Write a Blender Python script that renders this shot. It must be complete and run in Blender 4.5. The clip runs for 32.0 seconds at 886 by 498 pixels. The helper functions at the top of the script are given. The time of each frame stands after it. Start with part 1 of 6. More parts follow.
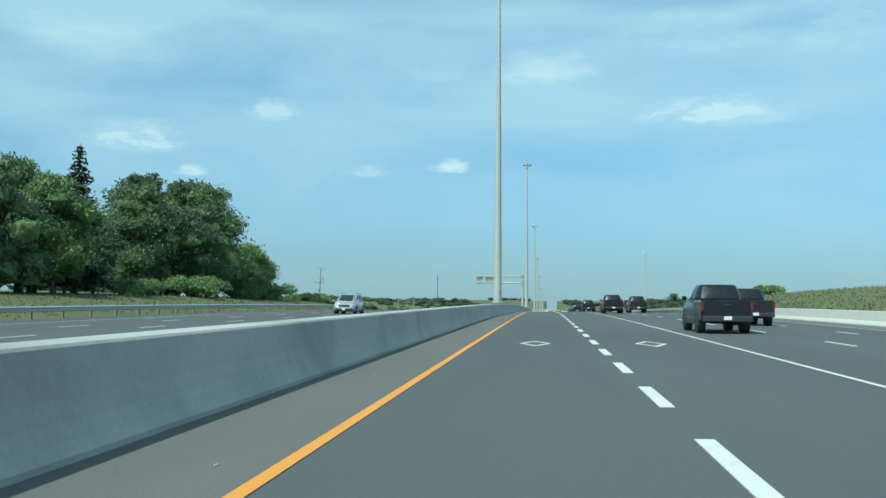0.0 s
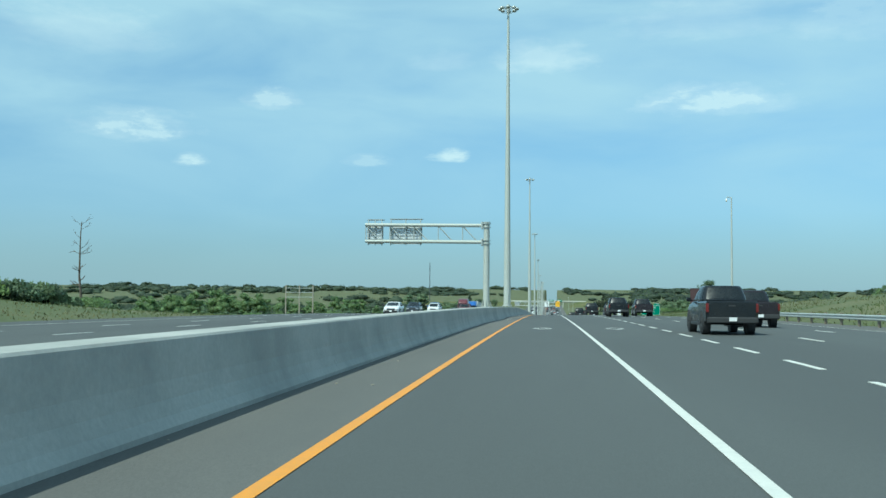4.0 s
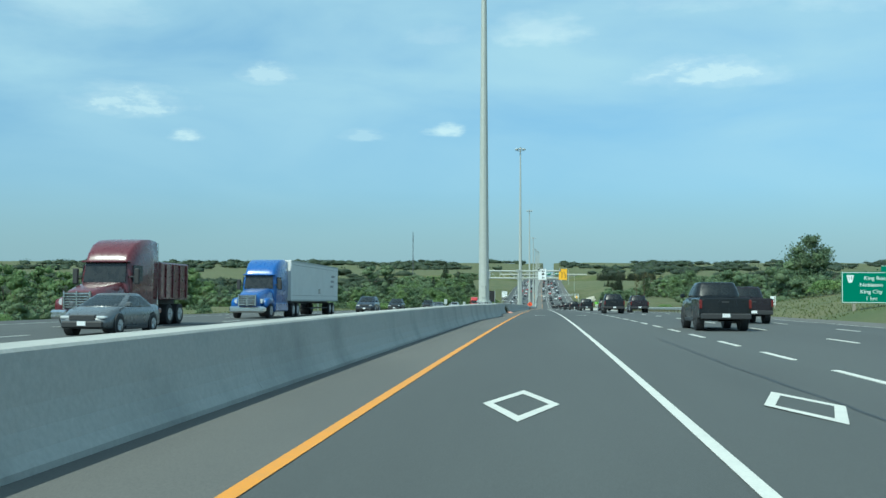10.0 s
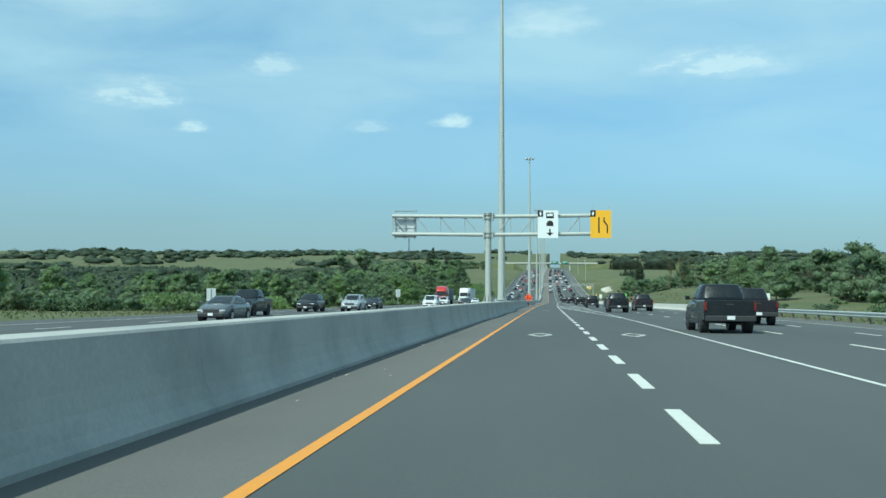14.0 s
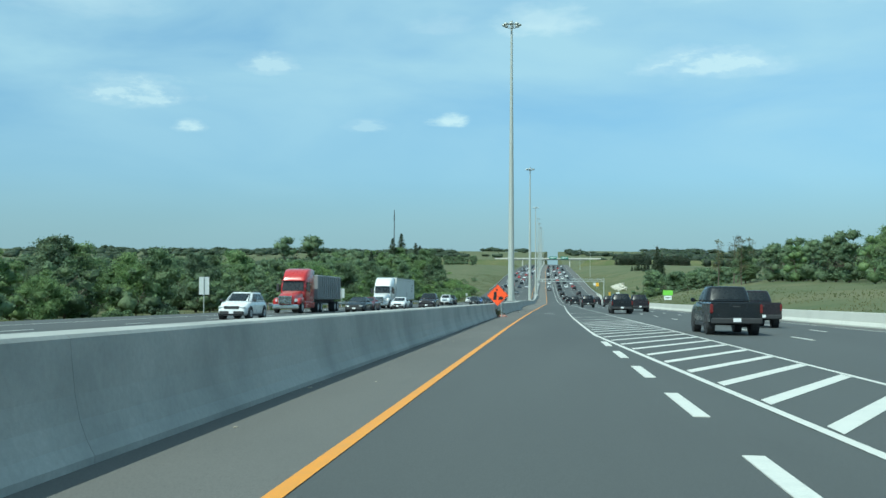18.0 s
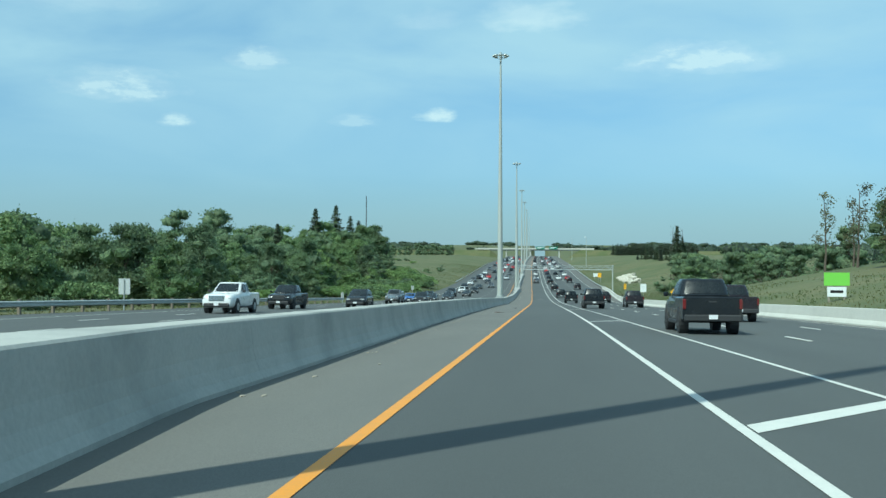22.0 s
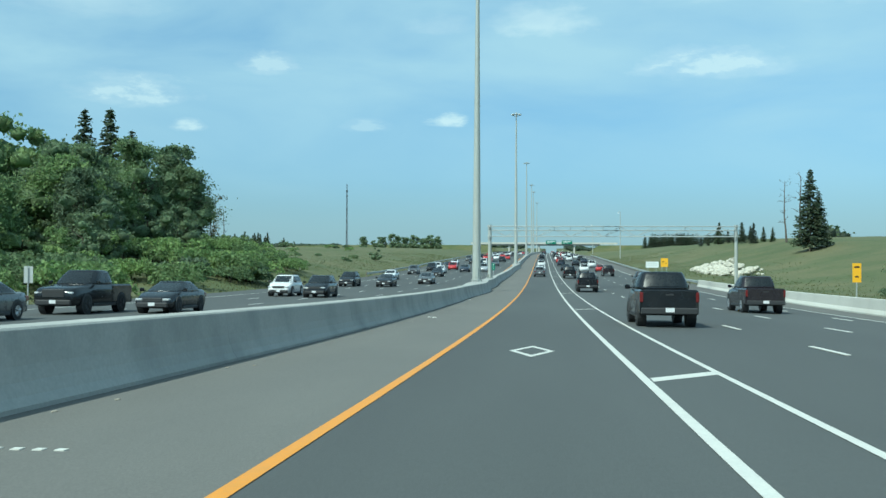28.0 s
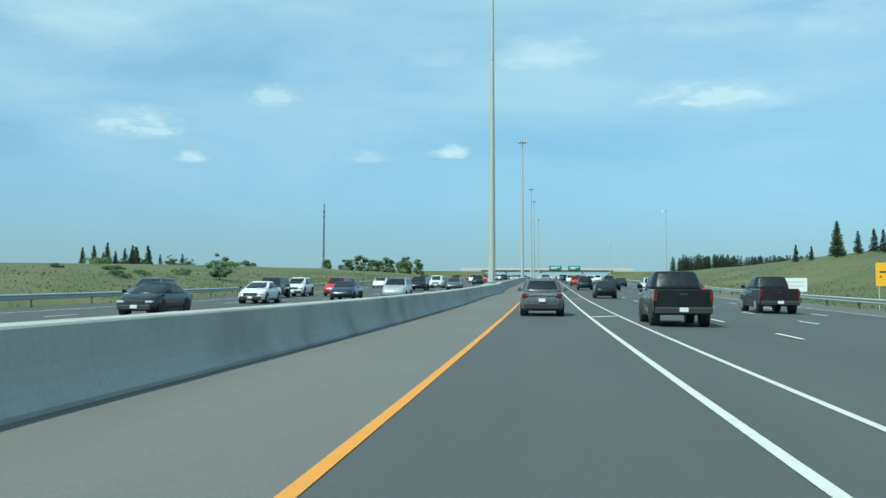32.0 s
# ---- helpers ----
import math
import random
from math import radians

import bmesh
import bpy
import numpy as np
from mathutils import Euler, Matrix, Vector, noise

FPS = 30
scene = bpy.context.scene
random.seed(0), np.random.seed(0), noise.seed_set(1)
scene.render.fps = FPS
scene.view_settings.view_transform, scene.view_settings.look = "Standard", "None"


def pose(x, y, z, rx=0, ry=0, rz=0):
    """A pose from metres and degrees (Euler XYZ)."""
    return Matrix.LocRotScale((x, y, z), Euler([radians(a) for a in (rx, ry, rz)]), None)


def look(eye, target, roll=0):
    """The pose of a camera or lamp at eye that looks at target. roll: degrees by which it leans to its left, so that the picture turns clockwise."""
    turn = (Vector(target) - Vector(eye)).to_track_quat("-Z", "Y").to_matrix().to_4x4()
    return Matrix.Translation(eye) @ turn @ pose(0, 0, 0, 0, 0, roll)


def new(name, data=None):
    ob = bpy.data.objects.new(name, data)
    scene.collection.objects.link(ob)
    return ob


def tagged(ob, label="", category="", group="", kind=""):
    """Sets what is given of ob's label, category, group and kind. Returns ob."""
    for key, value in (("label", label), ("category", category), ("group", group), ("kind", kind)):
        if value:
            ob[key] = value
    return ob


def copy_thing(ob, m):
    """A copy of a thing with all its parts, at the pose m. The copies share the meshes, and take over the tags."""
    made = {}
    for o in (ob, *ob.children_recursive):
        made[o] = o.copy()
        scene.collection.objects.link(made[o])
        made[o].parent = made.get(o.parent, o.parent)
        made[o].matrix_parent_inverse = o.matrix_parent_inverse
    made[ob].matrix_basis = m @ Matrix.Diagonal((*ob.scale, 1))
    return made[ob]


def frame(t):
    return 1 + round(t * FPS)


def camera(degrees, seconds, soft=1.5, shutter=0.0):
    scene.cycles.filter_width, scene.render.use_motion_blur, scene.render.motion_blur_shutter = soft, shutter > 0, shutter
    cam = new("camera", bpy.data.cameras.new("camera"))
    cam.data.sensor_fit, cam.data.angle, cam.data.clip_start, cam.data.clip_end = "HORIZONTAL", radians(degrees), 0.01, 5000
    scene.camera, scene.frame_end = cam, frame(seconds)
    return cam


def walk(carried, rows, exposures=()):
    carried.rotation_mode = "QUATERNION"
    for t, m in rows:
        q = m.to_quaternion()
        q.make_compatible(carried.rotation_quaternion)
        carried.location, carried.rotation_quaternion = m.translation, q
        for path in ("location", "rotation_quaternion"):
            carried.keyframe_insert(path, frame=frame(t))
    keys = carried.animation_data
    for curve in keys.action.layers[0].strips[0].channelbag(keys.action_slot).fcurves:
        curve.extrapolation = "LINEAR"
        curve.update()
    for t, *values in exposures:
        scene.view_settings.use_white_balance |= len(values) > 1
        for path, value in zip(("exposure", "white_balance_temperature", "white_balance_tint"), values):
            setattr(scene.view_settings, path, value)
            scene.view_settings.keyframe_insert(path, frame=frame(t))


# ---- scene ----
cam = camera(48.15, 32.0, soft=1.5)
PATH = [
    (0.0, pose(2.166, -0.121, 1.418, 93.637, -0.50, 5.785)),
    (0.5, pose(2.152, 16.094, 1.658, 93.619, -0.49, 5.821)),
    (1.0, pose(2.124, 32.226, 1.890, 93.569, -0.49, 5.768)),
    (1.5, pose(2.147, 48.613, 2.119, 93.531, -0.48, 5.792)),
    (2.0, pose(2.165, 64.916, 2.339, 93.492, -0.47, 5.725)),
    (2.5, pose(2.191, 80.784, 2.533, 93.420, -0.47, 5.770)),
    (4.5, pose(2.268, 143.403, 2.983, 92.846, -0.44, 5.771)),
    (5.0, pose(2.296, 158.840, 3.016, 92.648, -0.44, 5.786)),
    (5.5, pose(2.328, 174.261, 3.020, 92.466, -0.43, 5.797)),
    (6.0, pose(2.409, 189.757, 3.000, 92.467, -0.43, 5.736)),
    (6.5, pose(2.466, 205.228, 2.954, 92.437, -0.42, 5.766)),
    (7.0, pose(2.491, 220.675, 2.883, 92.310, -0.41, 5.675)),
    (7.5, pose(2.567, 235.945, 2.789, 92.157, -0.41, 5.711)),
    (8.0, pose(2.664, 251.188, 2.670, 92.099, -0.40, 5.778)),
    (8.5, pose(2.758, 266.407, 2.521, 91.947, -0.33, 5.784)),
    (9.0, pose(2.826, 281.600, 2.340, 91.825, -0.25, 5.547)),
    (9.5, pose(2.969, 296.985, 2.122, 91.730, -0.17, 5.539)),
    (10.0, pose(3.094, 312.263, 1.871, 91.559, -0.10, 5.573)),
    (10.5, pose(3.206, 327.546, 1.586, 91.517, -0.10, 5.516)),
    (11.0, pose(3.320, 342.836, 1.268, 91.409, -0.11, 5.610)),
    (11.5, pose(3.380, 357.913, 0.925, 91.378, -0.11, 5.608)),
    (12.0, pose(3.442, 372.995, 0.561, 91.284, -0.12, 5.755)),
    (12.5, pose(3.474, 388.282, 0.168, 91.281, -0.12, 5.741)),
    (13.0, pose(3.509, 403.575, -0.247, 91.246, -0.13, 5.847)),
    (13.5, pose(3.487, 418.883, -0.686, 91.180, -0.13, 5.892)),
    (14.0, pose(3.451, 434.216, -1.149, 91.050, -0.14, 5.938)),
    (14.5, pose(3.415, 449.615, -1.625, 90.985, -0.14, 5.815)),
    (16.5, pose(3.363, 511.458, -3.547, 90.888, -0.16, 5.894)),
    (17.0, pose(3.354, 526.980, -4.031, 90.888, -0.16, 5.862)),
    (17.5, pose(3.373, 542.453, -4.516, 90.949, -0.17, 5.733)),
    (18.0, pose(3.422, 557.950, -5.005, 91.011, -0.17, 5.786)),
    (18.5, pose(3.459, 573.469, -5.497, 91.008, -0.18, 5.808)),
    (19.0, pose(3.506, 588.704, -5.984, 90.794, -0.18, 5.736)),
    (19.5, pose(3.540, 604.412, -6.488, 90.789, -0.19, 5.623)),
    (20.0, pose(3.622, 620.135, -6.997, 90.783, -0.19, 5.692)),
    (20.5, pose(3.732, 635.873, -7.504, 90.834, -0.20, 5.519)),
    (21.0, pose(3.866, 651.628, -8.007, 90.885, -0.20, 5.316)),
    (21.5, pose(4.032, 667.248, -8.499, 90.792, -0.20, 5.123)),
    (22.0, pose(4.249, 682.884, -8.987, 90.730, -0.21, 5.052)),
    (22.5, pose(4.414, 698.537, -9.469, 90.668, -0.21, 5.010)),
    (23.0, pose(4.620, 713.927, -9.938, 90.598, -0.22, 4.993)),
    (23.5, pose(4.835, 729.832, -10.428, 90.728, -0.22, 4.924)),
    (24.0, pose(5.012, 745.753, -10.934, 90.700, -0.23, 4.887)),
    (24.5, pose(5.244, 761.683, -11.456, 90.608, -0.23, 4.939)),
    (25.0, pose(5.473, 777.613, -11.994, 90.643, -0.24, 4.960)),
    (25.5, pose(5.709, 793.292, -12.539, 90.559, -0.24, 5.013)),
    (27.5, pose(6.477, 856.010, -14.555, 90.703, -0.26, 5.406)),
    (28.0, pose(6.680, 871.691, -14.955, 91.000, -0.26, 5.700)),
    (28.5, pose(6.673, 887.585, -15.301, 91.471, -0.27, 5.876)),
    (29.0, pose(6.617, 903.450, -15.583, 91.636, -0.27, 5.953)),
    (29.5, pose(6.575, 919.315, -15.797, 91.865, -0.28, 6.032)),
    (30.0, pose(6.516, 935.179, -15.943, 92.126, -0.28, 5.989)),
    (30.5, pose(6.464, 950.823, -16.021, 92.217, -0.29, 5.887)),
    (31.0, pose(6.417, 966.466, -16.035, 92.341, -0.29, 5.844)),
    (32.0, pose(6.366, 997.932, -15.873, 92.812, -0.30, 5.823)),
]
walk(cam, PATH, [(0, 0.35, 5520, -14), (32, 0.35, 5520, -14)])

# ---- the road's line: s metres along it, d metres right of the yellow edge line ----
KNOTS_S = [-359, 0, 65, 159, 251, 343, 434, 527, 620, 714, 793, 840, 888, 935, 982, 1012, 1052, 1113, 1254, 1355, 1658, 1860, 2150]
KNOTS_G = [0.0150, 0.0150, 0.0133, 0.0011, -0.0086, -0.0220, -0.0309, -0.0312, -0.0324, -0.0303, -0.0352, -0.0311, -0.0198, -0.0071, 0.0052, 0.0121, 0.0186, 0.0262, 0.0256, 0.0175, 0.0166, 0.0060, 0.0000]
S_GRID = np.arange(-400, 9001, 1.0)
GRADE = np.interp(S_GRID, KNOTS_S, KNOTS_G)
Z_GRID = np.concatenate([[0], np.cumsum((GRADE[1:] + GRADE[:-1]) / 2)])
HEAD_GRID = np.interp(S_GRID, [0, 100, 200, 300, 400, 500, 600, 700, 800, 900, 1000, 1100, 1250, 1400, 1600], [0.00000, -0.00171, -0.00464, -0.00430, -0.00229, -0.00145, -0.00448, -0.01635, -0.00948, -0.00213, 0.00084, -0.00058, -0.00142, -0.00582, -0.01108])
X_GRID = np.concatenate([[0], np.cumsum(-np.sin((HEAD_GRID[1:] + HEAD_GRID[:-1]) / 2))])
Y_GRID = np.concatenate([[0], np.cumsum(np.cos((HEAD_GRID[1:] + HEAD_GRID[:-1]) / 2))])
Z_GRID, X_GRID, Y_GRID = Z_GRID - Z_GRID[400], X_GRID - X_GRID[400], Y_GRID - Y_GRID[400]


def at(table, s):
    return float(np.interp(s, S_GRID, table))


def heading(s):
    return at(HEAD_GRID, s)


def second_line(s):
    """The line between the inner lanes and the outer ones."""
    return float(np.interp(s, [616, 668, 698, 730, 760, 788, 850, 1000], [7.52, 7.05, 6.45, 5.85, 5.5, 5.22, 5.07, 5.15]))


def fall(s, d):
    """Height of the pavement over the inner edge line: it rises to a crown in the outer lanes at first, and falls away outwards later on."""
    k = min(1.0, max(0.0, (s - 480) / 140))
    early = float(np.interp(d, [3.8, 9.4, 13, 21], [0, .09, .09, -.05]))
    late = float(np.interp(d - second_line(s), [0, 3.6, 8, 18], [0, 0, -.07, -.27]))
    return early * (1 - k) + late * k


def spot(s, d, h=0.0):
    """World place of a point s along, d right, h over the pavement."""
    a = heading(s)
    return Vector((at(X_GRID, s) + d * math.cos(a), at(Y_GRID, s) + d * math.sin(a), at(Z_GRID, s) + fall(s, d) + h))


def stand(s, d, h=0.0, turn=0.0, pitched=False):
    """Pose of a thing on the road: its +y looks along the road."""
    tilt = math.degrees(math.atan(float(np.interp(s, S_GRID, GRADE)))) if pitched else 0
    return Matrix.Translation(spot(s, d, h)) @ pose(0, 0, 0, 0, 0, math.degrees(heading(s)) + turn) @ pose(0, 0, 0, tilt if abs(turn) < 90 else -tilt, 0, 0)


# ---- daylight ----
SUN_AZ, SUN_EL = 216.0, 50.0   # degrees, clockwise from the way ahead; height
sun_way = Vector((math.sin(radians(SUN_AZ)) * math.cos(radians(SUN_EL)), math.cos(radians(SUN_AZ)) * math.cos(radians(SUN_EL)), math.sin(radians(SUN_EL))))
sun_data = bpy.data.lights.new("sun", "SUN")
sun_data.energy, sun_data.angle, sun_data.color = 3.8, radians(0.6), (1.0, 0.91, 0.79)
sun = new("sun", sun_data)
sun.matrix_world = look(sun_way * 100, (0, 0, 0))


class Nodes:
    """Short hand for node trees."""

    def __init__(self, tree):
        self.tree = tree

    def add(self, kind, ins=(), **settings):
        n = self.tree.nodes.new(kind)
        for k, v in settings.items():
            setattr(n, k, v)
        for i, v in (ins.items() if hasattr(ins, "items") else enumerate(ins)):
            if v is None:
                continue
            if isinstance(v, bpy.types.NodeSocket):
                self.tree.links.new(v, n.inputs[i])
            else:
                n.inputs[i].default_value = v
        return n

    def sum(self, op, a, b=None, c=None, clamp=False):
        return self.add("ShaderNodeMath", (a, b, c), operation=op, use_clamp=clamp).outputs[0]

    def mix(self, f, a, b, blend="MIX"):
        n = self.add("ShaderNodeMix", data_type="RGBA", blend_type=blend)
        for i, v in ((0, f), (6, a), (7, b)):
            if isinstance(v, bpy.types.NodeSocket):
                self.tree.links.new(v, n.inputs[i])
            else:
                n.inputs[i].default_value = v if i == 0 else (*v[:3], 1)
        return n.outputs[2]

    def noise(self, where, scale, detail=4.0, rough=0.55, distortion=0.0):
        return self.add("ShaderNodeTexNoise", {"Vector": where, "Scale": scale, "Detail": detail, "Roughness": rough, "Distortion": distortion}).outputs["Fac"]

    def ramp(self, v, lo, hi, out_lo=0.0, out_hi=1.0):
        return self.add("ShaderNodeMapRange", (v, lo, hi, out_lo, out_hi), clamp=True).outputs[0]


world = bpy.data.worlds.new("world")
scene.world = world
world.use_nodes = True
wn = Nodes(world.node_tree)
world.node_tree.nodes.clear()
sky = wn.add("ShaderNodeTexSky", sky_type="NISHITA", sun_disc=False, sun_elevation=radians(SUN_EL), sun_rotation=radians(SUN_AZ), altitude=250.0, air_density=1.0, dust_density=0.6, ozone_density=2.5)
way = wn.add("ShaderNodeTexCoord").outputs["Generated"]
xyz = wn.add("ShaderNodeSeparateXYZ", (way,)).outputs
azimuth = wn.sum("ARCTAN2", xyz[0], xyz[1])
height = wn.sum("ARCSINE", xyz[2])
flat = wn.add("ShaderNodeCombineXYZ", (wn.sum("MULTIPLY", azimuth, 1.0), wn.sum("MULTIPLY", height, 2.6), 0.0)).outputs[0]
rag = wn.noise(flat, 26.0, 5.0, 0.62)
rag2 = wn.noise(flat, 70.0, 4.0, 0.6)
# single fair-weather puffs: azimuth, height, half width, half height (degrees), strength
PUFFS = [(9.5, 11.1, 3.8, 0.85, .75), (11.5, 10.75, 3.0, 0.45, .5), (-15.8, 11.3, 1.5, 0.75, .65), (-23.2, 9.4, 3.0, 0.9, .7), (-20.2, 7.7, 0.9, 0.35, .75), (-5.4, 8.3, 1.3, 0.42, .8),
         (-10.2, 7.95, 1.4, 0.36, .5), (0.0, 13.7, 2.6, 0.9, .65), (-5.9, 13.6, 1.6, 0.55, .4), (9.2, 15.6, 4.6, 1.3, .4), (16.8, 15.2, 3.0, 1.6, .45), (-26.0, 14.2, 4.0, 1.2, .4)]
puffs = 0.0
for az, el, w, h, strength in PUFFS:
    u = wn.sum("DIVIDE", wn.sum("SUBTRACT", azimuth, radians(az)), radians(w))
    v = wn.sum("DIVIDE", wn.sum("SUBTRACT", height, radians(el)), radians(h))
    v = wn.sum("MULTIPLY", v, wn.ramp(v, -1.0, 1.0, 1.5, 0.8))
    far = wn.sum("ADD", wn.sum("MULTIPLY", u, u), wn.sum("MULTIPLY", v, v))
    ragged = wn.sum("MULTIPLY_ADD", wn.sum("SUBTRACT", rag, 0.5), 3.2, far)
    ragged = wn.sum("MULTIPLY_ADD", wn.sum("SUBTRACT", rag2, 0.5), 1.2, ragged)
    puffs = wn.sum("MAXIMUM", puffs, wn.ramp(ragged, 1.5, 0.1, 0.0, strength))
veil_way = wn.add("ShaderNodeCombineXYZ", (azimuth, wn.sum("MULTIPLY", height, 3.4), 3.0)).outputs[0]
veil = wn.ramp(wn.noise(veil_way, 3.4, 6.0, 0.5, 0.4), 0.34, 0.62, 0.16, 0.95)
veil = wn.sum("MULTIPLY", veil, wn.ramp(height, radians(3), radians(12), 0.15, 1.0))
cover = wn.sum("MAXIMUM", puffs, wn.sum("MULTIPLY", veil, 0.8))
cloud_tint = wn.mix(puffs, (4.1, 5.15, 5.7), (6.3, 6.6, 6.5))
haze = wn.mix(wn.ramp(height, radians(0), radians(16)), (0.38, 0.47, 0.63), (1.12, 1.12, 1.02))
clear = wn.mix(1.0, sky.outputs[0], haze, "MULTIPLY")
sky_seen = wn.mix(cover, clear, cloud_tint)
sky_seen = wn.mix(wn.ramp(height, 0.0, radians(5), 0.8, 0.0), sky_seen, (2.75, 3.6, 4.0))
back = wn.add("ShaderNodeBackground", (sky_seen, 0.11))
wn.add("ShaderNodeOutputWorld", (back.outputs[0],))

# ---- materials ----
def material(name, colour, rough=0.7, metal=0.0, grain=8.0, spread=0.12, bump=0.0, bump_scale=60.0, stain=0.0, stain_scale=0.5, stain_colour=(0.05, 0.05, 0.045), own=0.0, coat=0.0, glass=0.0, stretch=(1, 1, 1), second=None, second_scale=0.3, where="Object"):
    """A surface with two scales of change: fine grain and broad stains; own: how far single pieces differ."""
    m = bpy.data.materials.new(name)
    m.use_nodes = True
    m.node_tree.nodes.clear()
    n = Nodes(m.node_tree)
    place = n.add("ShaderNodeTexCoord").outputs["Object"] if where == "Object" else n.add("ShaderNodeNewGeometry").outputs["Position"]
    place = n.add("ShaderNodeMapping", {0: place, 3: stretch}).outputs[0]
    fine = n.noise(place, grain, 5.0, 0.65)
    value = n.ramp(fine, 0.3, 0.7, 1 - spread, 1 + spread)
    c = n.add("ShaderNodeRGB").outputs[0]
    c.default_value = (*colour, 1)
    if second:
        c = n.mix(n.ramp(n.noise(place, second_scale, 5.0, 0.6), 0.4, 0.62), c, second)
    c = n.mix(1.0, c, n.add("ShaderNodeCombineXYZ", (value, value, value)).outputs[0], "MULTIPLY")
    if stain:
        c = n.mix(n.ramp(n.noise(place, stain_scale, 6.0, 0.6), 0.45, 0.75, 0.0, stain), c, stain_colour)
    if own:
        r = n.add("ShaderNodeObjectInfo").outputs["Random"]
        k = n.ramp(r, 0, 1, 1 - own, 1 + own)
        c = n.mix(1.0, c, n.add("ShaderNodeCombineXYZ", (k, k, k)).outputs[0], "MULTIPLY")
    b = n.add("ShaderNodeBsdfPrincipled", {"Base Color": c, "Metallic": metal, "Coat Weight": coat, "Coat Roughness": 0.05, "Transmission Weight": glass})
    m.node_tree.links.new(n.ramp(fine, 0.3, 0.7, max(0.02, rough - 0.08), min(1, rough + 0.08)), b.inputs["Roughness"])
    if bump:
        bm_node = n.add("ShaderNodeBump", {"Strength": bump, "Distance": 0.02, "Height": n.noise(place, bump_scale, 4.0, 0.6)})
        m.node_tree.links.new(bm_node.outputs[0], b.inputs["Normal"])
    n.add("ShaderNodeOutputMaterial", (b.outputs[0],))
    return m


ASPHALT = material("asphalt", (0.083, 0.088, 0.086), 0.85, grain=90, spread=0.25, bump=0.25, bump_scale=180, second=(0.07, 0.074, 0.073), second_scale=0.18, stretch=(1, .12, 1), where="P")
SHOULDER_PALE = material("pale_shoulder_asphalt", (0.155, 0.15, 0.136), 0.9, grain=70, spread=0.25, bump=0.25, bump_scale=160, second=(0.14, 0.136, 0.125), second_scale=0.25, stain=.25, stain_scale=.6, stain_colour=(.1, .095, .088), stretch=(1, .3, 1), where="P")
SHOULDER = material("shoulder_asphalt", (0.128, 0.124, 0.114), 0.9, grain=70, spread=0.25, bump=0.25, bump_scale=160, second=(0.108, 0.106, 0.099), second_scale=0.25, stretch=(1, .3, 1), where="P")
WHITE_PAINT = material("white_road_paint", (0.62, 0.61, 0.56), 0.6, grain=30, spread=0.1, stain=0.25, stain_scale=3, stain_colour=(0.35, 0.36, 0.35), where="P")
YELLOW_PAINT = material("yellow_road_paint", (0.68, 0.28, 0.025), 0.6, grain=30, spread=0.1, stain=0.25, stain_scale=3, stain_colour=(0.4, 0.25, 0.1), where="P")
CONCRETE = material("barrier_concrete", (0.41, 0.41, 0.385), 0.85, grain=14, spread=0.1, bump=0.15, bump_scale=50, stain=0.8, stain_scale=0.38, stain_colour=(0.21, 0.22, 0.21), own=0.02, where="P")
WALL_CONCRETE = material("pale_concrete", (0.55, 0.54, 0.49), 0.85, grain=12, spread=0.1, bump=0.12, bump_scale=50, stain=0.25, stain_scale=0.5, stain_colour=(0.36, 0.36, 0.33), own=0.05, where="P")
GALV = material("galvanised_steel", (0.42, 0.45, 0.44), 0.5, 0.25, grain=18, spread=0.1, stain=0.2, stain_scale=2, stain_colour=(0.3, 0.32, 0.32))
MAST = material("mast_steel", (0.44, 0.46, 0.43), 0.55, 0.15, grain=6, spread=0.07, stain=0.15, stain_scale=1.0, stain_colour=(0.3, 0.32, 0.3))
GRASS = material("grass", (0.082, 0.1, 0.036), 0.95, grain=3.0, spread=0.35, bump=0.6, bump_scale=6, second=(0.128, 0.124, 0.056), second_scale=0.07, stain=0.55, stain_scale=0.03, stain_colour=(0.05, 0.075, 0.022), where="P")
# ---- building helpers ----
def finish(name, bm, mat, smooth=False):
    me = bpy.data.meshes.new(name)
    bm.to_mesh(me)
    bm.free()
    for m in (mat if isinstance(mat, (list, tuple)) else [mat]):
        me.materials.append(m)
    if smooth:
        me.polygons.foreach_set("use_smooth", [True] * len(me.polygons))
    return me


def part(name, bm, mat, parent=None, label="", smooth=False, kind=""):
    """Links a bmesh (or a mesh) as one mesh object under a thing or a part."""
    me = bm if isinstance(bm, bpy.types.Mesh) else finish(name, bm, mat, smooth)
    ob = new(name, me)
    ob.parent = parent
    return tagged(ob, label, kind=kind)


def thing(name, label, category, group="", kind=""):
    return tagged(new(name), label, category, group, kind)


def box(bm, x0, x1, y0, y1, z0, z1, bevel=0.0):
    """An axis-aligned box, its edges rounded off by bevel metres."""
    m = Matrix.LocRotScale(((x0 + x1) / 2, (y0 + y1) / 2, (z0 + z1) / 2), None, (abs(x1 - x0), abs(y1 - y0), abs(z1 - z0)))
    vs = bmesh.ops.create_cube(bm, size=1.0, matrix=m)["verts"]
    if bevel:
        es = list({e for v in vs for e in v.link_edges})
        bmesh.ops.bevel(bm, geom=es, offset=bevel, segments=1, affect="EDGES", profile=0.5)
    return bm


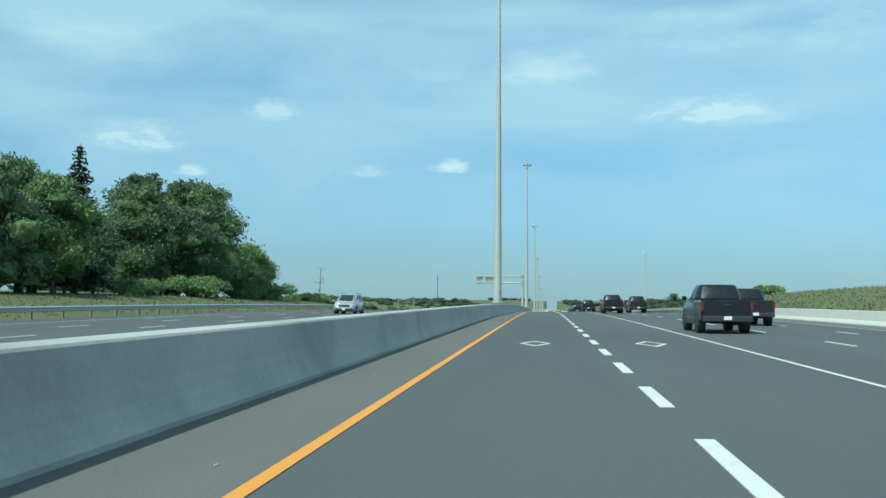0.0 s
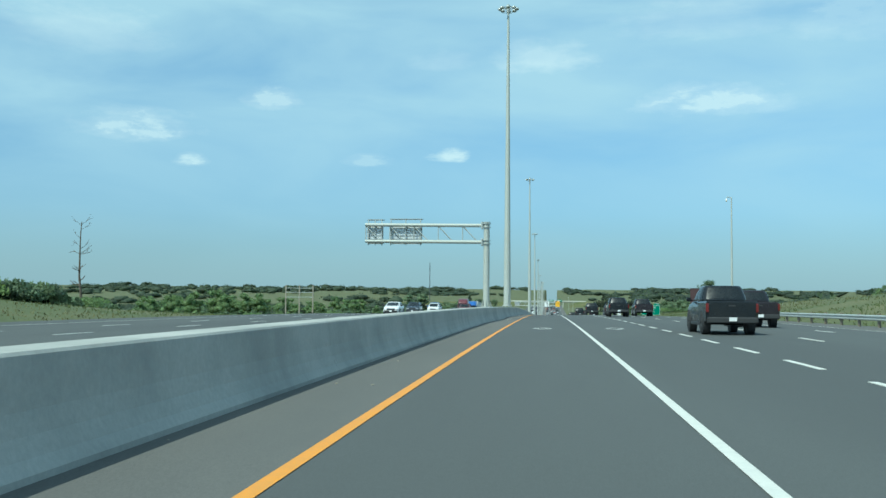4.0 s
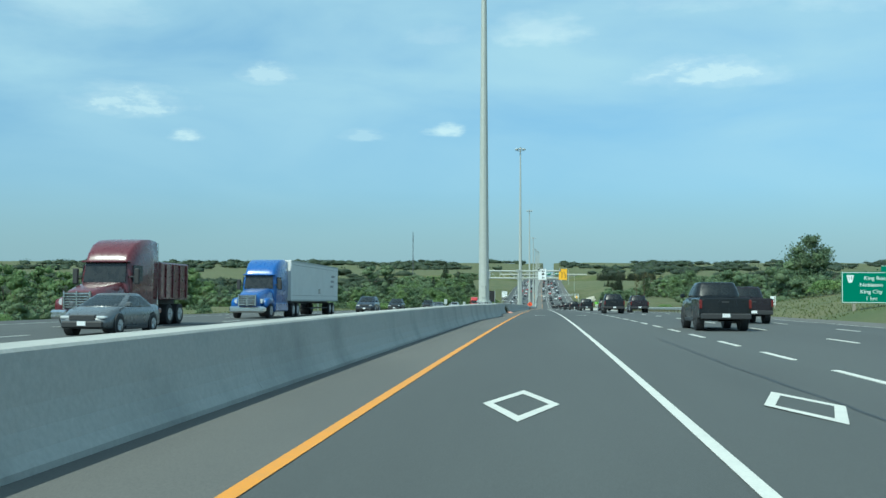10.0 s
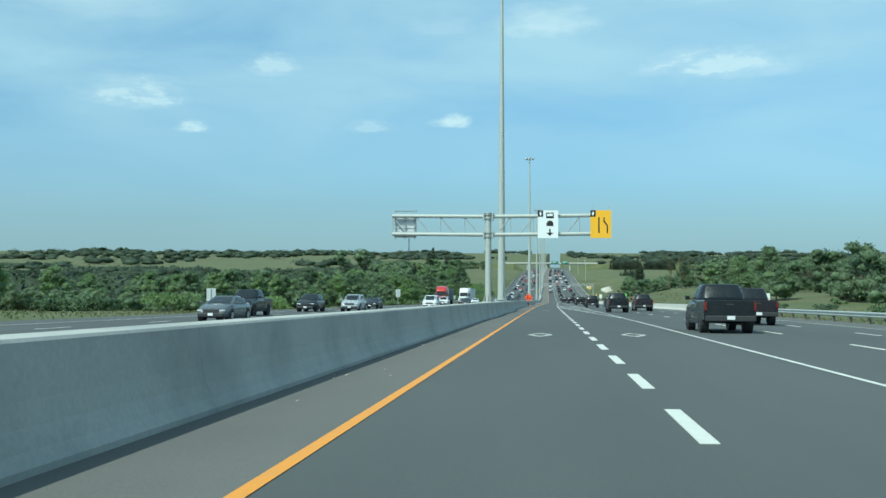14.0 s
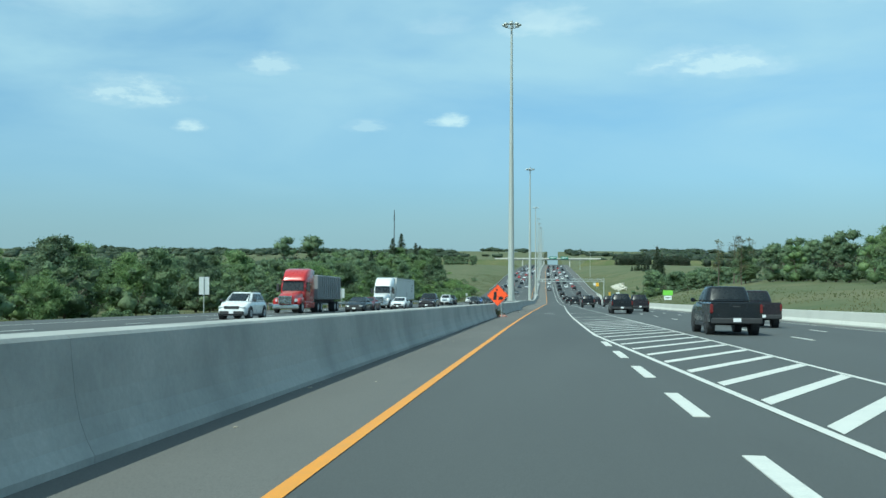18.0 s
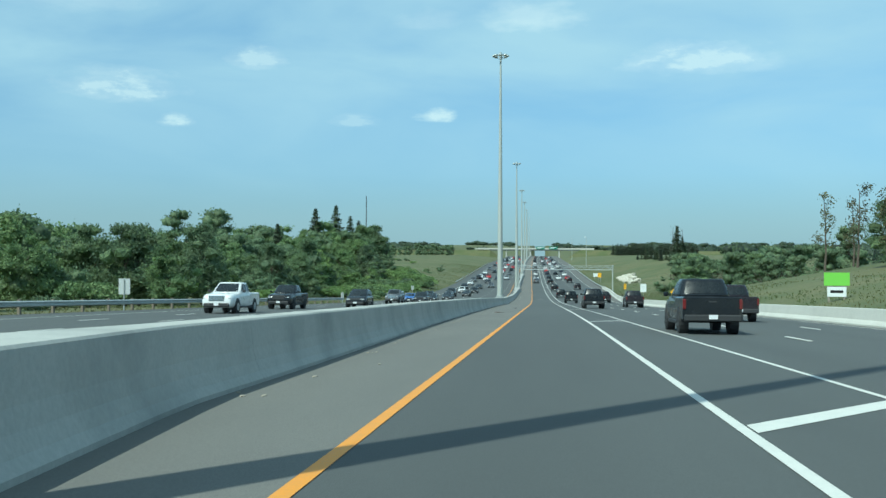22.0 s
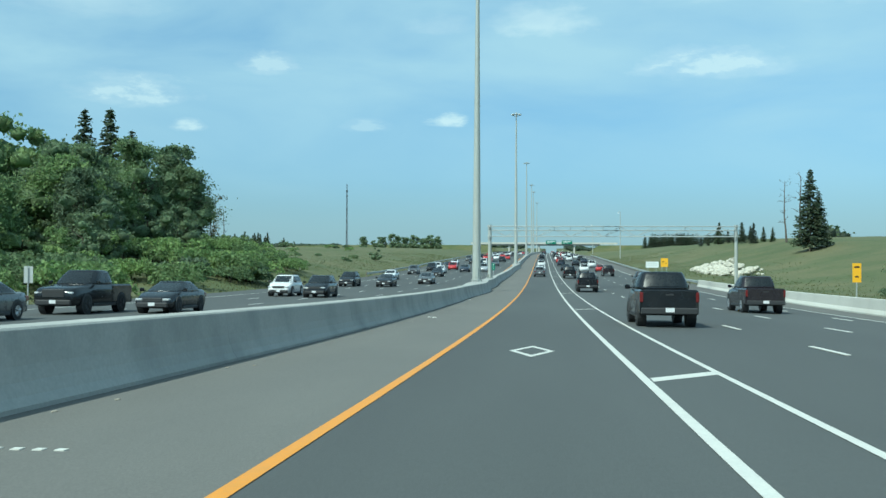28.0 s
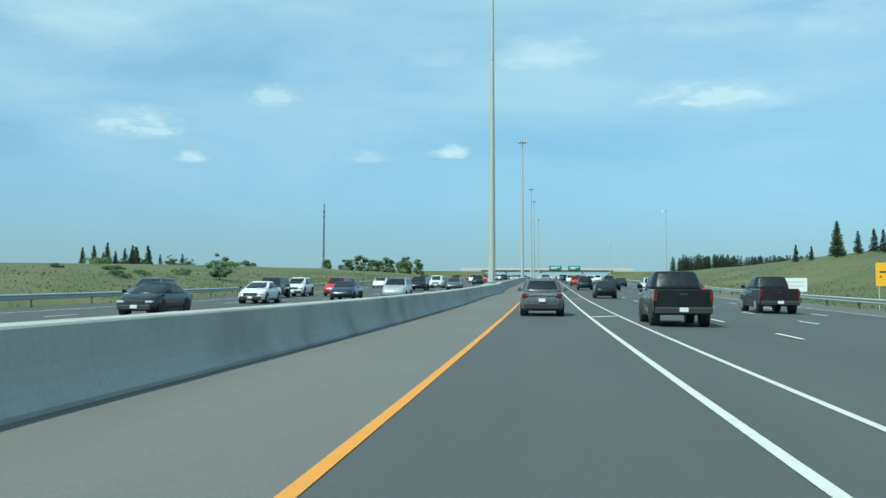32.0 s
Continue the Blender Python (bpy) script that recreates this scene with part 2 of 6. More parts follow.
def tube(bm, a, b, r0, r1=None, sides=10, caps=True):
    """A round bar from a to b."""
    a, b = Vector(a), Vector(b)
    q = (b - a).to_track_quat("Z", "Y").to_matrix().to_4x4()
    bmesh.ops.create_cone(bm, cap_ends=caps, segments=sides, radius1=r0, radius2=r0 if r1 is None else r1, depth=(b - a).length, matrix=Matrix.Translation((a + b) / 2) @ q)
    return bm


def from_rows(name, rows, faces_closed=False):
    """A mesh from rows of points, each row as long as the next."""
    n = len(rows[0])
    faces = []
    for i in range(len(rows) - 1):
        for j in range(n if faces_closed else n - 1):
            k = (j + 1) % n
            faces.append((i * n + j, i * n + k, (i + 1) * n + k, (i + 1) * n + j))
    me = bpy.data.meshes.new(name)
    me.from_pydata([tuple(p) for r in rows for p in r], [], faces)
    me.update()
    return me


def strip(name, s_values, d_list, mat, lift=0.0, parent=None, label="", category="", kind="", flip=False):
    """A band along the road; d_list: functions of s (or numbers) across it, from left to right."""
    rows = [[spot(s, d(s) if callable(d) else d, lift) for d in d_list] for s in s_values]
    me = from_rows(name, rows)
    me.materials.append(mat)
    ob = new(name, me)
    ob.parent = parent
    return tagged(ob, label, category, "", kind)


# ---- the road ----
def left_foot(s):
    """Foot of the median barrier on the near side, but for its swellings."""
    return -float(np.interp(s, [100, 165, 230, 288, 355, 441, 500, 595, 660, 700, 722, 760, 787, 830, 885, 945, 1010, 1060], [1.78, 1.66, 1.64, 1.77, 1.74, 1.82, 1.84, 1.88, 2.08, 2.57, 2.97, 3.3, 3.54, 3.7, 3.6, 3.56, 3.75, 3.5]))


def median(s):
    return left_foot(s) - 0.53


def edge_line(s):
    return float(np.interp(s, [616.2, 806.5, 870.1, 976.2], [18.6, 15.7, 15.7, 19.3]))


def wall_foot(s):
    return float(np.interp(s, [-109.8, 584.7, 679.4, 732.3, 817.1, 870.1, 976.2, 1262.6], [21.3, 21.3, 19.9, 17.6, 16.6, 16.9, 22.3, 22.5]))


LONG = np.concatenate([np.arange(-200, 1200, 6.0), np.arange(1200, 1801, 15.0)])
road = strip("road", LONG, [0.0, 3.75, second_line, lambda s: (second_line(s) + edge_line(s)) / 2, edge_line], ASPHALT, 0, label="grey asphalt motorway lanes with painted lines", category="road", kind="structure")
shoulder_left = strip("shoulder_inner", [s for s in LONG if s <= 688], [lambda s: left_foot(s) - 0.5, 0.0], SHOULDER, 0, label="worn grey asphalt inner shoulder beside the barrier", category="shoulder", kind="structure")
shoulder_wide = strip("shoulder_inner_wide", [s for s in LONG if s >= 688], [lambda s: left_foot(s) - 0.5, 0.0], SHOULDER_PALE, 0, label="pale beige asphalt of the wider inner shoulder", category="shoulder", kind="structure")
shoulder_right = strip("shoulder_outer", LONG, [edge_line, lambda s: wall_foot(s) + 1.4], SHOULDER, 0, label="paler asphalt outer shoulder", category="shoulder", kind="structure")
OPP_EDGE, OPP_OUT = -23.6, -27.4
road_opposite = strip("road_opposite", LONG, [OPP_OUT, OPP_EDGE, -14.0, -6.0, lambda s: left_foot(s) - 0.5], ASPHALT, 0, label="grey asphalt lanes of the opposite carriageway", category="road", kind="structure")

# ---- the land ----
LEFT_S = [-219.6, 201.9, 284.3, 418.1, 490.7, 584.7, 668.9, 930, 965, 985, 1012, 1030, 1056, 1124, 1209.6, 1580.8, 1898.9]
LEFT_H = [(0, 1.2, 2.2, 1), (0, 1.6, 2.4, 0), (-.6, -1.8, -4.5, -9), (-.5, -1.2, -3.5, -9), (0, .6, .3, -6), (-.4, -.8, -1.5, -6), (-.4, -1, -2, -4), (-.3, 0, .5, 1), (-.2, .6, 1.8, 3), (.2, 3, 5.4, 6.5), (.4, 4.2, 7, 8), (.3, 2.8, 5.6, 7), (.1, 2, 3.8, 5.5), (.1, 1.7, 3.3, 4.6), (.2, 1.7, 3.4, 4.6), (0, 1.5, 3, 3), (0, 0, 0, 0)]
RIGHT_S = [-221.2, -0, 120, 190, 315.3, 398.2, 445, 498, 608, 665.7, 789.9, 865.6, 895.9, 981.7, 1040, 1110, 1190, 1304.8, 1658.1, 1860.1]
RIGHT_H = [(0, .6, 1, 0), (0, 1.2, 1.6, 0), (.6, 3.2, 4.2, 4), (.5, 3.4, 4.4, 4), (.3, 1.8, 3, 3), (.2, 2, 3, 1), (.3, 2.6, 3.8, 0), (-.5, -1.5, -4, -8), (0, .3, .5, -2), (.3, 2, 3, 3), (.5, 3.5, 6, 7), (.5, 3, 7.5, 9), (0, .5, 2, 4), (-.3, 0, 1, 3), (-.4, .4, 5.6, 8), (-.4, .6, 7, 9), (0, 1.4, 7.2, 9), (0, 2.2, 5.4, 7), (0, 1, 2, 2), (0, 0, 0, 0)]
ACROSS = [0, 4, 16, 42, 120]


def land(s, d):
    """Height of the open ground over the sea, s along and d across."""
    road_z = at(Z_GRID, max(-400, min(s, 2000)))
    right = d > 0
    r = d - wall_foot(s) - 0.9 if right else OPP_OUT - 0.4 - d
    if r <= 0:
        return road_z - 0.75
    ss, hh = (RIGHT_S, RIGHT_H) if right else (LEFT_S, LEFT_H)
    near = [float(np.interp(s, ss, [h[k] for h in hh])) for k in range(4)]
    local = float(np.interp(r, ACROSS, [-0.75] + near))
    local += 0.5 * noise.noise((s * .02, d * .02, 3.0)) * min(1, r / 15)
    away = math.hypot(max(r, 0), max(0, s - 1500))
    far = float(np.interp(math.hypot(d, s - 500), [0, 200, 900, 2000, 4500, 9000], [-10, -14, -17, -4, 62, 100])) + 7 * noise.noise((s * .0021, d * .0021, 0.0)) + 2.5 * noise.noise((s * .008, d * .008, 5.0))
    k = float(np.interp(away, [70, 320], [0, 1]))
    k = k * k * (3 - 2 * k)
    base = road_z + fall(s, d)
    return (base + local) * (1 - k) + far * k


def field_spot(s, d, h=0.0):
    p = spot(s, d)
    p.z = land(s, d) + h
    return p


S_ROWS = np.concatenate([[-6000, -3500, -2000, -1200, -800, -600], np.arange(-400, 1800, 12.0), np.geomspace(1800, 8900, 45)])
D_SIDE = np.concatenate([[1.0, 2.5, 4, 7, 11, 16, 23, 32, 42, 55, 75, 100, 130, 170], np.geomspace(210, 7000, 26)])
rows = []
for s in S_ROWS:
    sc = max(-400, s)
    w = wall_foot(sc) + 0.5
    row = []
    for d in [OPP_OUT - 0.2 - q for q in D_SIDE[::-1]] + [OPP_OUT - .2, -12.0, 0.0, 10.0, w + 0.2] + [w + 0.2 + q for q in D_SIDE]:
        p = field_spot(sc, float(d))
        p.y += min(0, s + 400)
        row.append(p)
    rows.append(row)
me = from_rows("ground", rows)
me.materials.append(GRASS)
me.polygons.foreach_set("use_smooth", [True] * len(me.polygons))
ground = tagged(new("ground", me), "rolling grassland with verges and banks beside the motorway", "ground", kind="structure")

# ---- median barrier, in cast lengths ----
MAST_S = [102.0, 246.1, 392.7, 541.7, 686.6, 830.5, 970.8, 1111.1, 1261.5, 1401.4, 1463.9]
MAST_S += [MAST_S[-1] + 138.0]
MAST_S.insert(0, MAST_S[0] - 138.0)


def swell(s):
    """The barrier widens towards each mast, and less towards a gantry post, on both sides."""
    masts = max(max(0.0, min(1.0, (20.0 - (m - s)) / 15.0 if s < m else (8.0 - (s - m)) / 6.0)) for m in MAST_S)
    return max([masts] + [.45 * max(0.0, min(1.0, (16.0 - abs(s - m)) / 12.0)) for m in (205.0, 512.7, 990.9)])


def crest(s):
    """Height of the barrier's top over the inner edge line."""
    return float(np.interp(s, [0, 170, 290, 380, 441, 537, 597, 660, 725, 790, 885, 950, 1010], [.99, .96, .97, .98, 1.07, 1.12, 1.05, .99, .98, .94, .93, .93, .98]))


barrier = thing("median_barrier", "weathered grey concrete median barrier with a pale flat top", "barrier", kind="structure")
SECTION = [(-.53, 0), (-.53, .06), (-.46, .17), (-.395, .33), (-.35, .52), (-.3, .95), (-.27, .98), (.27, .98), (.3, .95), (.35, .52), (.395, .33), (.46, .17), (.53, .06), (.53, 0)]
s0 = -190.0
while s0 < 1790:
    step = 12.0 if s0 < 1200 else 40.0
    rows = []
    for s in np.linspace(s0 + 0.003, s0 + step - 0.003, 9):
        k = swell(s)
        rows.append([spot(s, median(s) + x + (.56 * k if x > 0 else -.6 * k), z * crest(s) / .98) for x, z in SECTION])
    me = from_rows("barrier_length", rows, True)
    bm = bmesh.new()
    bm.from_mesh(me)
    bmesh.ops.holes_fill(bm, edges=[e for e in bm.edges if e.is_boundary])
    bmesh.ops.recalc_face_normals(bm, faces=bm.faces)
    part("barrier_length", bm, CONCRETE, barrier)
    s0 += step

# ---- light masts on the median ----
def high_mast():
    t = thing("light_mast", "tall tapered steel light mast on the median barrier", "light mast", "light masts along the median")
    bm = bmesh.new()
    tube(bm, (0, 0, .19), (0, 0, 36.4), .43, .12, 12)
    part("shaft", bm, MAST, t)
    bm = bmesh.new()
    tube(bm, (0, 0, .13), (0, 0, .19), .6, sides=16)
    part("base_plate", bm, GALV, t)
    for k in range(8):
        a = (k + .5) * math.pi / 4
        bm = bmesh.new()
        tube(bm, (.52 * math.cos(a), .52 * math.sin(a), -.02), (.52 * math.cos(a), .52 * math.sin(a), .3), .03, sides=6)
        tube(bm, (.52 * math.cos(a), .52 * math.sin(a), .19), (.52 * math.cos(a), .52 * math.sin(a), .25), .055, sides=6)
        part("anchor_bolt", bm, GALV, t)
    bm = bmesh.new()
    box(bm, -.17, .17, -.47, -.36, .5, 1.42, .02)
    box(bm, -.19, .19, -.49, -.36, 1.42, 1.46)
    box(bm, -.08, .08, -.485, -.4, .98, 1.12, .01)
    part("hand_hole_cover", bm, MAST, t)
    bm = bmesh.new()
    for z in (35.6, 36.15):
        for k in range(16):
            a, b = k * math.pi / 8, (k + 1) * math.pi / 8
            tube(bm, (.55 * math.cos(a), .55 * math.sin(a), z), (.55 * math.cos(b), .55 * math.sin(b), z), .03, sides=5)
    tube(bm, (0, 0, 35.5), (0, 0, 36.5), .2, .16, 10)
    part("head_ring", bm, GALV, t)
    for k in range(8):
        a = k * math.pi / 4
        c, s_ = math.cos(a), math.sin(a)
        bm = bmesh.new()
        tube(bm, (.2 * c, .2 * s_, 36.0), (.75 * c, .75 * s_, 36.1), .035, sides=5)
        bmesh.ops.create_uvsphere(bm, u_segments=10, v_segments=6, radius=.28, matrix=Matrix.Translation((1.0 * c, 1.0 * s_, 35.95)) @ Matrix.Diagonal((1, 1, .7, 1)))
        part("floodlight", bm, GALV, t)
    return t


first = high_mast()
for k, s in enumerate(MAST_S):
    m = stand(s, median(s) + float(np.interp(s, [101, 245, 393, 541, 686, 831, 971, 1109], [-.33, -.45, -.28, -.42, -.3, -.3, -.32, -.2])), crest(s))
    if k == 0:
        first.matrix_basis = m
    else:
        copy_thing(first, m)

# ---- painted lines ----
def painted(name, s0, s1, d, width, mat, label, parent=road, step=6.0):
    n = max(2, int((s1 - s0) / step) + 1)
    f = d if callable(d) else (lambda s: d)
    return strip(name, np.linspace(s0, s1, n), [lambda s: f(s) - width / 2, lambda s: f(s) + width / 2], mat, 0.008, parent, label)


def dashes(s0, s1, d, length, cycle, width, parent, name="lane_dash"):
    f = d if callable(d) else (lambda s: d)
    bm = bmesh.new()
    box(bm, -width / 2, width / 2, -length / 2, length / 2, -.01, .008)
    me = finish(name, bm, WHITE_PAINT)
    s = s0
    while s + length < s1:
        ob = part(name, me, None, parent)
        ob.matrix_basis = stand(s + length / 2, f(s + length / 2), 0.002, pitched=True)
        s += cycle


FLIP_1, FLIP_2, TAPER_0, TAPER_1 = 112.1, 408.8, 506.2, 597.3
painted("yellow_edge_line", -190, 1790, 0.0, .15, YELLOW_PAINT, "orange-yellow painted edge line")
dashes(-190.8, FLIP_1, 3.78, 3, 6, .2, road)
painted("solid_line", -190, FLIP_1, 7.5, .12, WHITE_PAINT, "solid white lane line")
painted("solid_line", FLIP_1, FLIP_2, 3.78, .14, WHITE_PAINT, "solid white lane line")
dashes(FLIP_1, FLIP_2, 7.5, 3, 6, .15, road)
dashes(FLIP_2 - .6, TAPER_1 - 6, 3.78, 3, 6, .2, road)
painted("solid_line", FLIP_2, 1790, lambda s: second_line(s), .12, WHITE_PAINT, "solid white lane line")


def taper(s):
    return float(np.interp(s, [TAPER_0, TAPER_1, 640, 690, 730, 780, 860], [7.4, 3.76, 3.74, 3.86, 3.86, 3.73, 3.74]))


painted("solid_line", TAPER_0, 1790, taper, .14, WHITE_PAINT, "solid white buffer line")


def bar(s, a, b, width=.45, slope=1.1):
    """A painted bar slanting back from the buffer's inner line to its outer one."""
    bm = bmesh.new()
    slant = slope * (b - a)
    v = []
    for ds, d in ((-width, a), (-width + slant, b), (width + slant, b), (width, a)):
        v.append(bm.verts.new(spot(s + ds, d, 0.007)))
    bm.faces.new(v)
    part("hatch_bar", bm, WHITE_PAINT, road)


for k in range(30):
    s = 534.3 + k * 2.9
    bar(s, taper(s) + .14, second_line(s) - .08, .33, 2.0)
for s in (625.0, 634.0, 654.6):
    bar(s, taper(s) + .14, second_line(s) - .08, .3, 1.6)
for s in [693.6] + [732.4 + 38.75 * k for k in range(21)]:
    bar(s, taper(s) + .1, second_line(s) - .05, .3, 1.2)
for k in (1, 2, 3):
    dashes(-186, 1250, lambda s, k=k: second_line(s) + k * (edge_line(s) - second_line(s)) / 3 if s < 850 else second_line(s) + 3.62 * k, 3, 12, .13, road) if k < 3 else dashes(870, 1250, lambda s: second_line(s) + 10.85, 3, 12, .13, road)
painted("edge_line", -190, 1790, lambda s: edge_line(s) - .25, .15, WHITE_PAINT, "solid white edge line")
for k in (1, 2, 3, 4):
    dashes(-186, 1250, lambda s, k=k: -8.0 - 3.75 * k + 3.75, 3, 12, .13, road_opposite)
painted("edge_line", -190, 1790, OPP_EDGE + .2, .15, WHITE_PAINT, "solid white edge line", road_opposite)
painted("yellow_edge_line", -190, 1790, lambda s: left_foot(s) - 2.4, .15, YELLOW_PAINT, "yellow edge line", road_opposite)


def diamond(s, d):
    bm = bmesh.new()
    a = [bm.verts.new((x, y, 0)) for x, y in ((0, -1.85), (.5, 0), (0, 1.85), (-.5, 0))]
    b = [bm.verts.new((x, y, 0)) for x, y in ((0, -1.3), (.36, 0), (0, 1.3), (-.36, 0))]
    for i in range(4):
        j = (i + 1) % 4
        bm.faces.new((a[i], a[j], b[j], b[i]))
    part("lane_diamond", bm, WHITE_PAINT, road, "white painted diamond").matrix_basis = stand(s, d, .008, pitched=True)


for s in (31.2, 103.2, 177.6, 250.1, 325.2, 398.0, 472.9, 549.4, 653.2, 893.9):
    diamond(s, 1.9)
    if s < 500:
        diamond(s, 5.46)


# ---- wear on the pavement: tar seams, skid marks, a row of short marks ----
TAR = material("tar_seam", (0.03, 0.031, 0.032), 0.55, grain=30, spread=0.2, where="P")
SKID = material("rubber_mark", (0.05, 0.052, 0.053), 0.8, grain=60, spread=0.35, stretch=(1, .1, 1), where="P")
wear_rng = random.Random(21)


def seam(s0, s1, d, width, mat, name, label, sway=.06, lift=.004):
    phase = wear_rng.uniform(0, 100)
    w = lambda s: d + sway * noise.noise((s * .11 + phase, phase, 0)) + sway * .4 * noise.noise((s * .9 + phase, 0, phase))
    h = lambda s: width * (.6 + .5 * noise.noise((s * .7 + phase, 3, 0)))
    strip(name, np.linspace(s0, s1, max(3, int((s1 - s0) / .8))), [lambda s: w(s) - h(s) / 2, lambda s: w(s) + h(s) / 2], mat, lift, road, label)


seam(286, 345, 5.9, .11, TAR, "tar_seam", "dark sealed seam", .12)
for s, d in ((654, 6.6), (658, 8.2)):
    seam(s, s + 34, d, .2, SKID, "skid_mark", "dark rubber skid mark", .25)
for k in range(7):
    bm = bmesh.new()
    box(bm, -.045, .045, -.05, .05, -.005, .006)
    part("short_mark", bm, WHITE_PAINT, road, "short white painted mark").matrix_basis = stand(879.9, -1.95 - k * .2, .003, pitched=True)
# ---- vehicles ----
TYRE = material("tyre_rubber", (0.025, 0.025, 0.026), 0.85, grain=40, spread=0.2)
RIM = material("alloy_rim", (0.45, 0.46, 0.47), 0.35, 0.8, grain=20, spread=0.1)
TRIM = material("black_trim", (0.03, 0.031, 0.033), 0.6, grain=30, spread=0.15)
CHROME = material("chrome", (0.7, 0.71, 0.72), 0.18, 1.0, grain=10, spread=0.05)
CAR_GLASS = material("tinted_car_glass", (0.012, 0.015, 0.017), 0.28, coat=0.0, grain=3, spread=0.1)
HEAD_GLASS = material("headlamp_lens", (0.5, 0.52, 0.53), 0.15, coat=0.5, grain=30, spread=0.1)
TAIL_GLASS = material("tail_lamp_lens", (0.13, 0.012, 0.012), 0.2, coat=0.5, grain=30, spread=0.1)
PLATE = material("plate_white", (0.7, 0.71, 0.72), 0.5, grain=60, spread=0.08)
PAINT = {}
for name, c in (("white", (.74, .75, .75)), ("silver", (.42, .44, .46)), ("grey", (.1, .108, .115)), ("black", (.008, .0095, .012)), ("navy", (.014, .02, .036)), ("blue", (.02, .1, .35)),
                ("maroon", (.11, .02, .028)), ("red", (.42, .02, .02)), ("plum", (.016, .012, .016)), ("pewter", (.12, .13, .14))):
    PAINT[name] = material("paint_" + name, c, 0.22 if name in ("black", "plum") else 0.3, 0.25 if name in ("silver", "grey", "pewter") else 0.0, grain=5, spread=0.06, coat=0.15 if name in ("black", "plum") else 0.6, stain=0.04 if name in ("black", "plum", "navy") else 0.12, stain_scale=1.5, stain_colour=(.2, .19, .17))


def loft(stations, mat, name, parent, label="", smooth=True):
    """A closed shell along y through stations (y, half width, bottom, top, shoulder)."""
    rows = []
    for y, w, zb, zt, sh in stations:
        h = zt - zb
        half = [(w * .86, zb), (w * .97, zb + h * .12), (w, zb + h * .4), (w * .985, zb + h * .72), (w * sh, zt - .035), (w * (sh - .1), zt), (w * .4, zt + .012)]
        rows.append([(x, y, z) for x, z in half] + [(-x, y, z) for x, z in reversed(half)])
    me = from_rows(name, rows, True)
    bm = bmesh.new()
    bm.from_mesh(me)
    bmesh.ops.holes_fill(bm, edges=[e for e in bm.edges if e.is_boundary])
    bmesh.ops.recalc_face_normals(bm, faces=bm.faces)
    return part(name, bm, mat, parent, label, smooth)


def pane(name, corners, parent, mat=None, thick=0.012, label=""):
    """A thin plate on four corners, pushed out along its normal."""
    a, b, c, d = (Vector(p) for p in corners)
    nrm = (b - a).cross(d - a).normalized() * thick
    bm = bmesh.new()
    lo = [bm.verts.new(p - nrm * .5) for p in (a, b, c, d)]
    hi = [bm.verts.new(p + nrm) for p in (a, b, c, d)]
    bm.faces.new(hi)
    bm.faces.new(lo[::-1])
    for i in range(4):
        j = (i + 1) % 4
        bm.faces.new((lo[i], lo[j], hi[j], hi[i]))
    bmesh.ops.recalc_face_normals(bm, faces=bm.faces)
    return part(name, bm, mat or CAR_GLASS, parent, label)


def blend(q, u, v):
    """A point of the patch q (four corners) at u, v."""
    a, b, c, d = (Vector(p) for p in q)
    return (a * (1 - u) + b * u) * (1 - v) + (d * (1 - u) + c * u) * v


def window(name, q, u0, u1, v0, v1, parent):
    return pane(name, [blend(q, u0, v0), blend(q, u1, v0), blend(q, u1, v1), blend(q, u0, v1)], parent)


def wheel(parent, x, y, r, width=.22, name="wheel", dark=False):
    side = math.copysign(1, x)
    bm = bmesh.new()
    tube(bm, (x - side * width, y, r), (x - side * .03, y, r), r, sides=20)
    tube(bm, (x - side * .03, y, r), (x, y, r), r, r * .9, sides=20)
    tyre = part("tyre", bm, TYRE, parent)
    bm = bmesh.new()
    tube(bm, (x - side * .02, y, r), (x + side * .006, y, r), r * .64, r * .6, 16)
    for k in range(5):
        a = k * math.tau / 5 + .3
        tube(bm, (x + side * .004, y, r), (x + side * .004, y + math.cos(a) * r * .58, r + math.sin(a) * r * .58), .035, sides=4)
    part("rim", bm, TRIM if dark else RIM, tyre)
    return tyre


SHAPES = {
    # length, width, ride, hood, belt, height, screen base, roof front, roof rear, rear base, wheel radius
    "sedan": (4.85, 1.86, .2, .93, 1.0, 1.46, 1.2, .15, -1.0, -1.95, .34),
    "hatch": (4.4, 1.78, .19, .97, 1.02, 1.5, 1.25, .25, -1.5, -2.0, .33),
    "suv": (4.75, 1.93, .23, 1.06, 1.12, 1.7, 1.22, .4, -1.7, -2.22, .38),
    "minivan": (5.1, 1.98, .2, 1.02, 1.1, 1.76, 1.75, .6, -2.1, -2.42, .35),
    "pickup": (5.85, 2.03, .34, 1.24, 1.32, 1.95, 1.12, .38, -.95, -1.25, .42),
}
NAMES = {"sedan": "sedan", "hatch": "hatchback", "suv": "sport_utility_vehicle", "minivan": "minivan", "pickup": "pickup_truck"}


